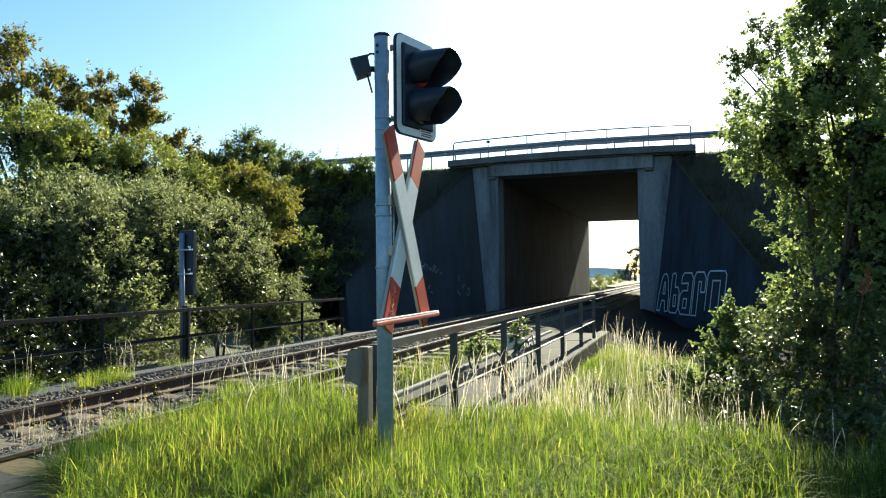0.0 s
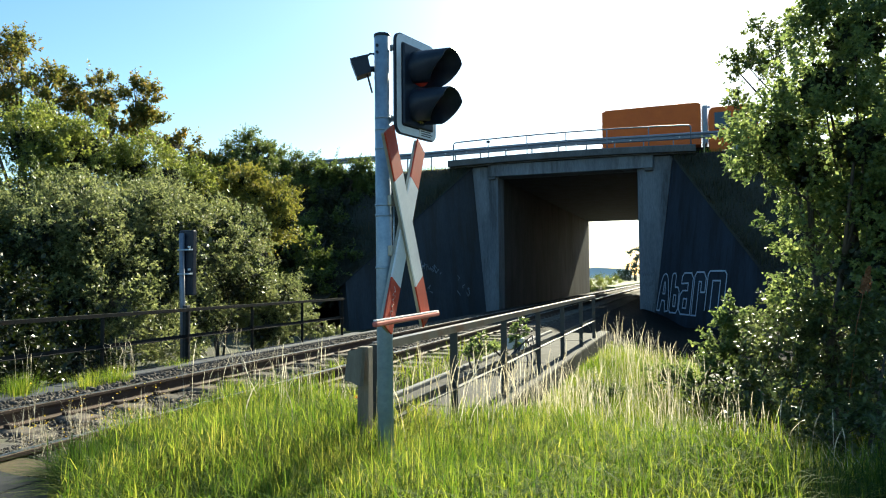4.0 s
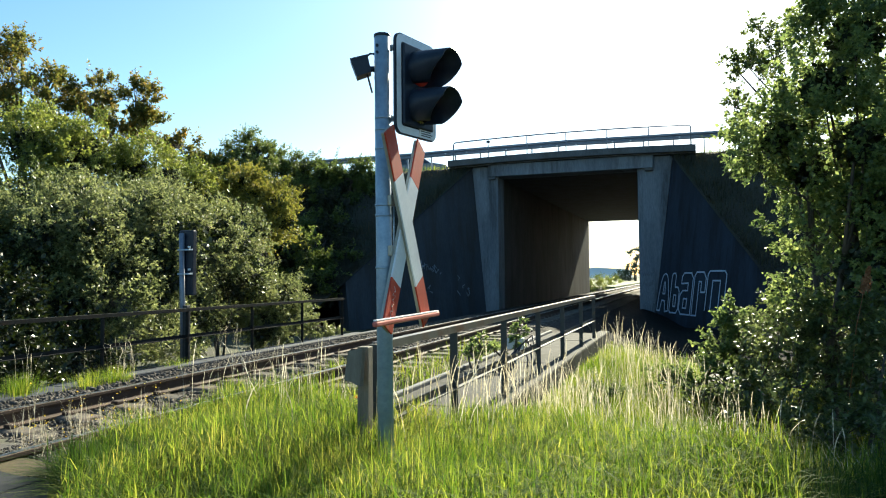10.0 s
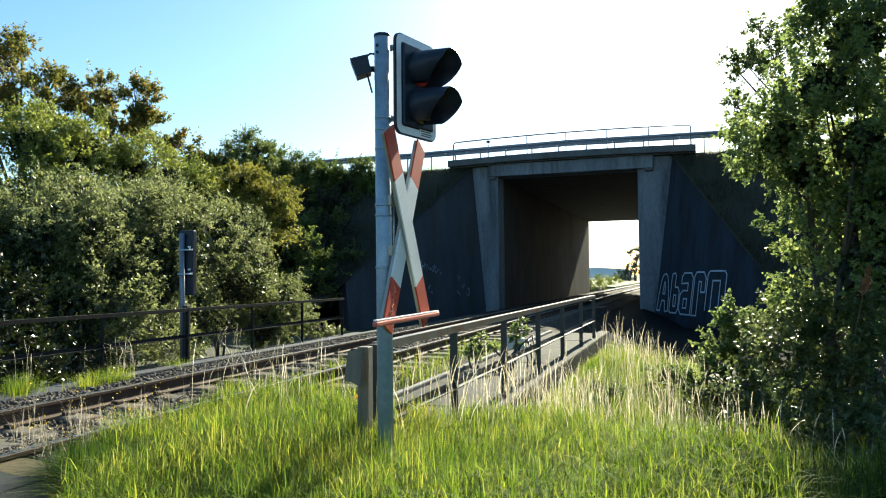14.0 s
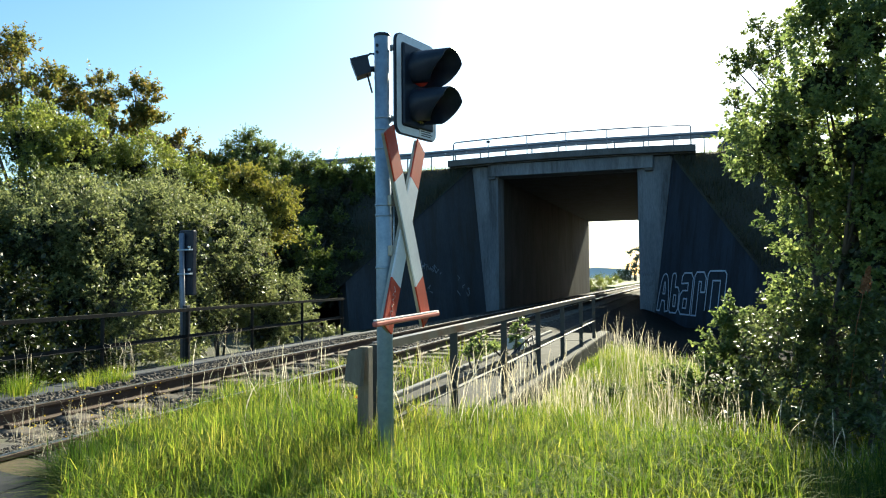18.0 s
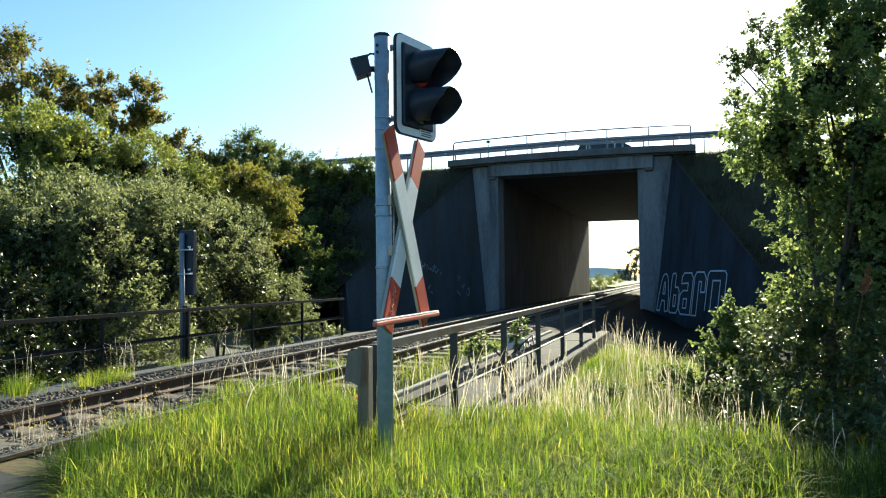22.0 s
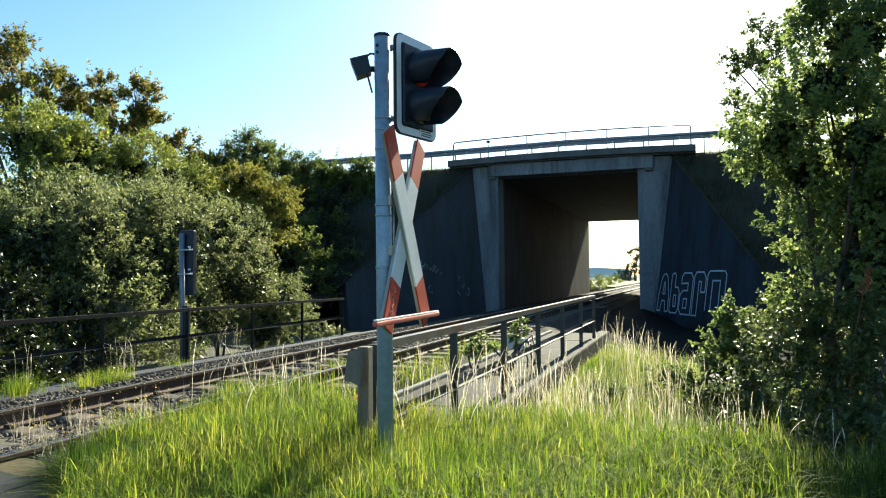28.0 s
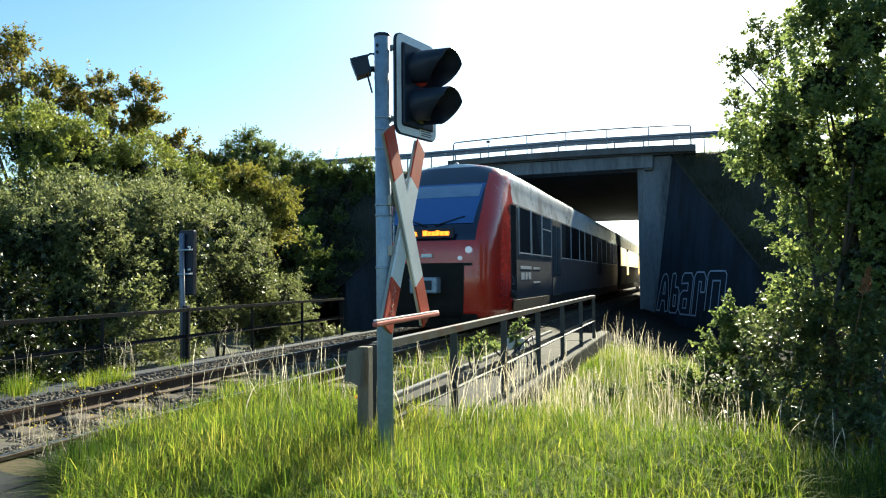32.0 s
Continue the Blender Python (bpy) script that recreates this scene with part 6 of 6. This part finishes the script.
for s in (-1, 1):
    for x0, x1, zt in ((-0.80, 0.55, 2.02), (0.72, 1.08, 1.98)):
        bm = bmesh.new()
        prism(bm, [(x0, s * 0.930, 1.40), (x1 + (0.36 if x0 > 0.6 else 0), s * 0.930, 1.40), (x1, s * 0.862, zt), (x0, s * 0.862, zt)], (0, s * 0.018, 0))
        part("side_window", bm, AUTO_GLASS, van)
    bm = bmesh.new()
    box(bm, (2.30, s * 0.5, 0.82), (2.47, s * 0.85, 1.0), 0.03)
    part("headlight", bm, HEADLIGHT, van)
    bm = bmesh.new()
    for k in range(4):
        box(bm, (-1.95 + 0.3 * k, s * 0.925, 1.42), (-1.72 + 0.3 * k, s * 0.945, 1.50))
    part("text_bars", bm, GUARD, van)
bm = bmesh.new()
prism(bm, [(1.36, -0.78, 1.74), (1.36, 0.78, 1.74), (1.78, 0.86, 1.24), (1.78, -0.86, 1.24)], (0.02, 0, 0.02))
part("windscreen", bm, AUTO_GLASS, van)
wheels(van, (1.6, -1.55), 0.93, 0.34)

truck = thing("service_truck", (0, 0, 0), "orange municipal service truck with a box body", "truck")
TRUCK_ORANGE = surface("truck_orange", (0.50, 0.095, 0.010), (0.58, 0.125, 0.014), 2.0, 0.45, grain=20, bump=0.0, spec=0.25)
bm = bmesh.new()
side_body(bm, [(-2.2, 0.5), (-2.2, 2.6), (-2.05, 2.72), (-0.6, 2.76), (-0.3, 2.55), (0.0, 1.6), (0.05, 0.5)], 1.15, 0.06, 1.5)
part("cab", bm, TRUCK_ORANGE, truck)
for s in (-1, 1):
    for x0, x1 in ((-1.95, -1.2), (-1.0, -0.62), (-0.52, -0.18)):
        bm = bmesh.new()
        prism(bm, [(x0, s * 1.145, 1.62), (x1 + (0.12 if x1 > -0.3 else 0), s * 1.145, 1.62), (x1, s * 1.085, 2.45), (x0, s * 1.085, 2.45)], (0, s * 0.012, 0))
        part("side_window", bm, AUTO_GLASS, truck)
    bm = bmesh.new()
    tube(bm, [(-0.25, s * 1.1, 2.6), (0.15, s * 1.3, 2.55), (0.2, s * 1.35, 2.35)], 0.03, 6)
    box(bm, (0.12, s * 1.28, 2.0), (0.24, s * 1.46, 2.42), 0.03)
    part("mirror", bm, BLACK, truck)
bm = bmesh.new()
prism(bm, [(-0.22, -1.0, 2.5), (-0.22, 1.0, 2.5), (0.01, 1.08, 1.65), (0.01, -1.08, 1.65)], (0.03, 0, 0.01))
part("windscreen", bm, AUTO_GLASS, truck)
bm = bmesh.new()
side_body(bm, [(-7.3, 0.9), (-7.3, 2.85), (-7.1, 2.96), (-2.75, 3.0), (-2.55, 2.9), (-2.55, 0.9)], 1.22)
part("box_body", bm, TRUCK_ORANGE, truck)
bm = bmesh.new()
tube(bm, [(-2.4, 0.4, 1.0), (-2.4, 0.4, 3.0), (-2.1, 0.4, 3.1)], 0.10, 8)
box(bm, (-2.5, -0.9, 1.0), (-2.25, 0.3, 2.9), 0.03)
part("intake", bm, GALV, truck)
bm = bmesh.new()
box(bm, (-7.2, -0.5, 0.55), (-0.1, 0.5, 0.9), 0.02)
part("chassis", bm, TRAIN_DARK, truck)
for x in (-1.6, -0.9):
    bm = bmesh.new()
    tube(bm, [(x, 0.5, 2.74), (x, 0.5, 2.92)], 0.06, 10)
    part("beacon", bm, TRUCK_ORANGE, truck)
bm = bmesh.new()
box(bm, (-0.02, -1.1, 0.5), (0.16, 1.1, 0.95), 0.03)
stripe = part("bumper", bm, WHITE, truck)
for k in range(5):
    bm = bmesh.new()
    box(bm, (0.155, -1.0 + 0.44 * k, 0.55), (0.166, -0.8 + 0.44 * k, 0.9))
    part("red_stripe", bm, CROSS_RED, stripe)
wheels(truck, (-0.95, -5.2, -6.3), 1.18, 0.48)

lorry = thing("articulated_lorry", (0, 0, 0), "white articulated lorry with a tall box trailer", "truck")
bm = bmesh.new()
side_body(bm, [(-2.2, 0.5), (-2.2, 3.2), (-1.2, 3.4), (-0.35, 2.9), (-0.05, 1.6), (0.0, 0.5)], 1.22)
part("cab", bm, VAN_WHITE, lorry)
bm = bmesh.new()
side_body(bm, [(-16.4, 1.0), (-16.4, 3.5), (-2.9, 3.5), (-2.9, 1.0)], 1.27)
part("trailer", bm, VAN_WHITE, lorry)
for s in (-1, 1):
    bm = bmesh.new()
    for k, w in enumerate((0.7, 0.5, 1.1)):
        box(bm, (-9.6 + 0.9 * k, s * 1.268, 2.6), (-9.6 + 0.9 * k + w * 0.8, s * 1.278, 2.95), 0.0)
    part("dark_mark", bm, GUARD, lorry, "plain dark blue mark")
    bm = bmesh.new()
    prism(bm, [(-1.2, s * 1.215, 1.9), (-0.3, s * 1.215, 1.9), (-0.5, s * 1.215, 2.7), (-1.2, s * 1.215, 2.7)], (0, s * 0.02, 0))
    part("side_window", bm, AUTO_GLASS, lorry)
bm = bmesh.new()
box(bm, (-16.2, -0.5, 0.7), (-0.2, 0.5, 1.1), 0.02)
part("chassis", bm, TRAIN_DARK, lorry)
wheels(lorry, (-1.0, -4.4, -12.2, -13.5, -14.8), 1.22, 0.5)

LANE_Y, ROAD_Z = 37.0, 6.6


def drive(v, x_ref, t_ref, speed, waiting):
    """Waits on the road out of sight, crosses the bridge at a steady speed, stops far off."""
    def x_at(t):
        return x_ref + speed * (t - t_ref)
    t_in, t_out = t_ref - (x_ref + 70) / speed, t_ref + (70 - x_ref) / speed
    rows = []
    if t_in > 0.6:
        rows += [(0.0, pose(-waiting, LANE_Y, ROAD_Z)), (max(0.1, t_in - (waiting - 70) / speed), pose(-waiting, LANE_Y, ROAD_Z))]
        ts = [t_in + k * (t_out - t_in) / 8 for k in range(9)]
    else:
        ts = [t_out * k / 8 for k in range(9)]
    rows += [(t, pose(x_at(t), LANE_Y, ROAD_Z)) for t in ts if t < 31.8]
    if ts[-1] < 30:
        end = min(31.9, ts[-1] + (waiting - 70) / speed)
        rows += [(end, pose(waiting, LANE_Y, ROAD_Z)), (32.0, pose(waiting, LANE_Y, ROAD_Z))]
    walk(v, rows)


def motions():
    drive(truck, -5.6, 3.4, 23.4, 110)
    drive(van, -1.5, 8.4, 30.3, 130)
    drive(hatch, 0.6, 10.3, 33.2, 145)
    drive(coupe, 1.25, 12.8, 32.0, 160)
    drive(saloon, -2.6, 14.5, 31.0, 175)
    drive(sports, 2.1, 17.8, 33.0, 182)
    drive(estate, 2.1, 22.0, 27.2, 190)
    drive(lorry, -20.6, 25.4, 23.0, 215)
    nose_at, v = 13.6, 28.0
    rows = [(0.0, pose(0, 580, 0)), (10.5, pose(0, 580, 0))]
    rows += [(t, pose(0, nose_at + v * (32 - t), 0)) for t in (12.5, 16, 20, 24, 26, 28, 29, 30, 31, 32)]
    walk(train, rows)


motions()
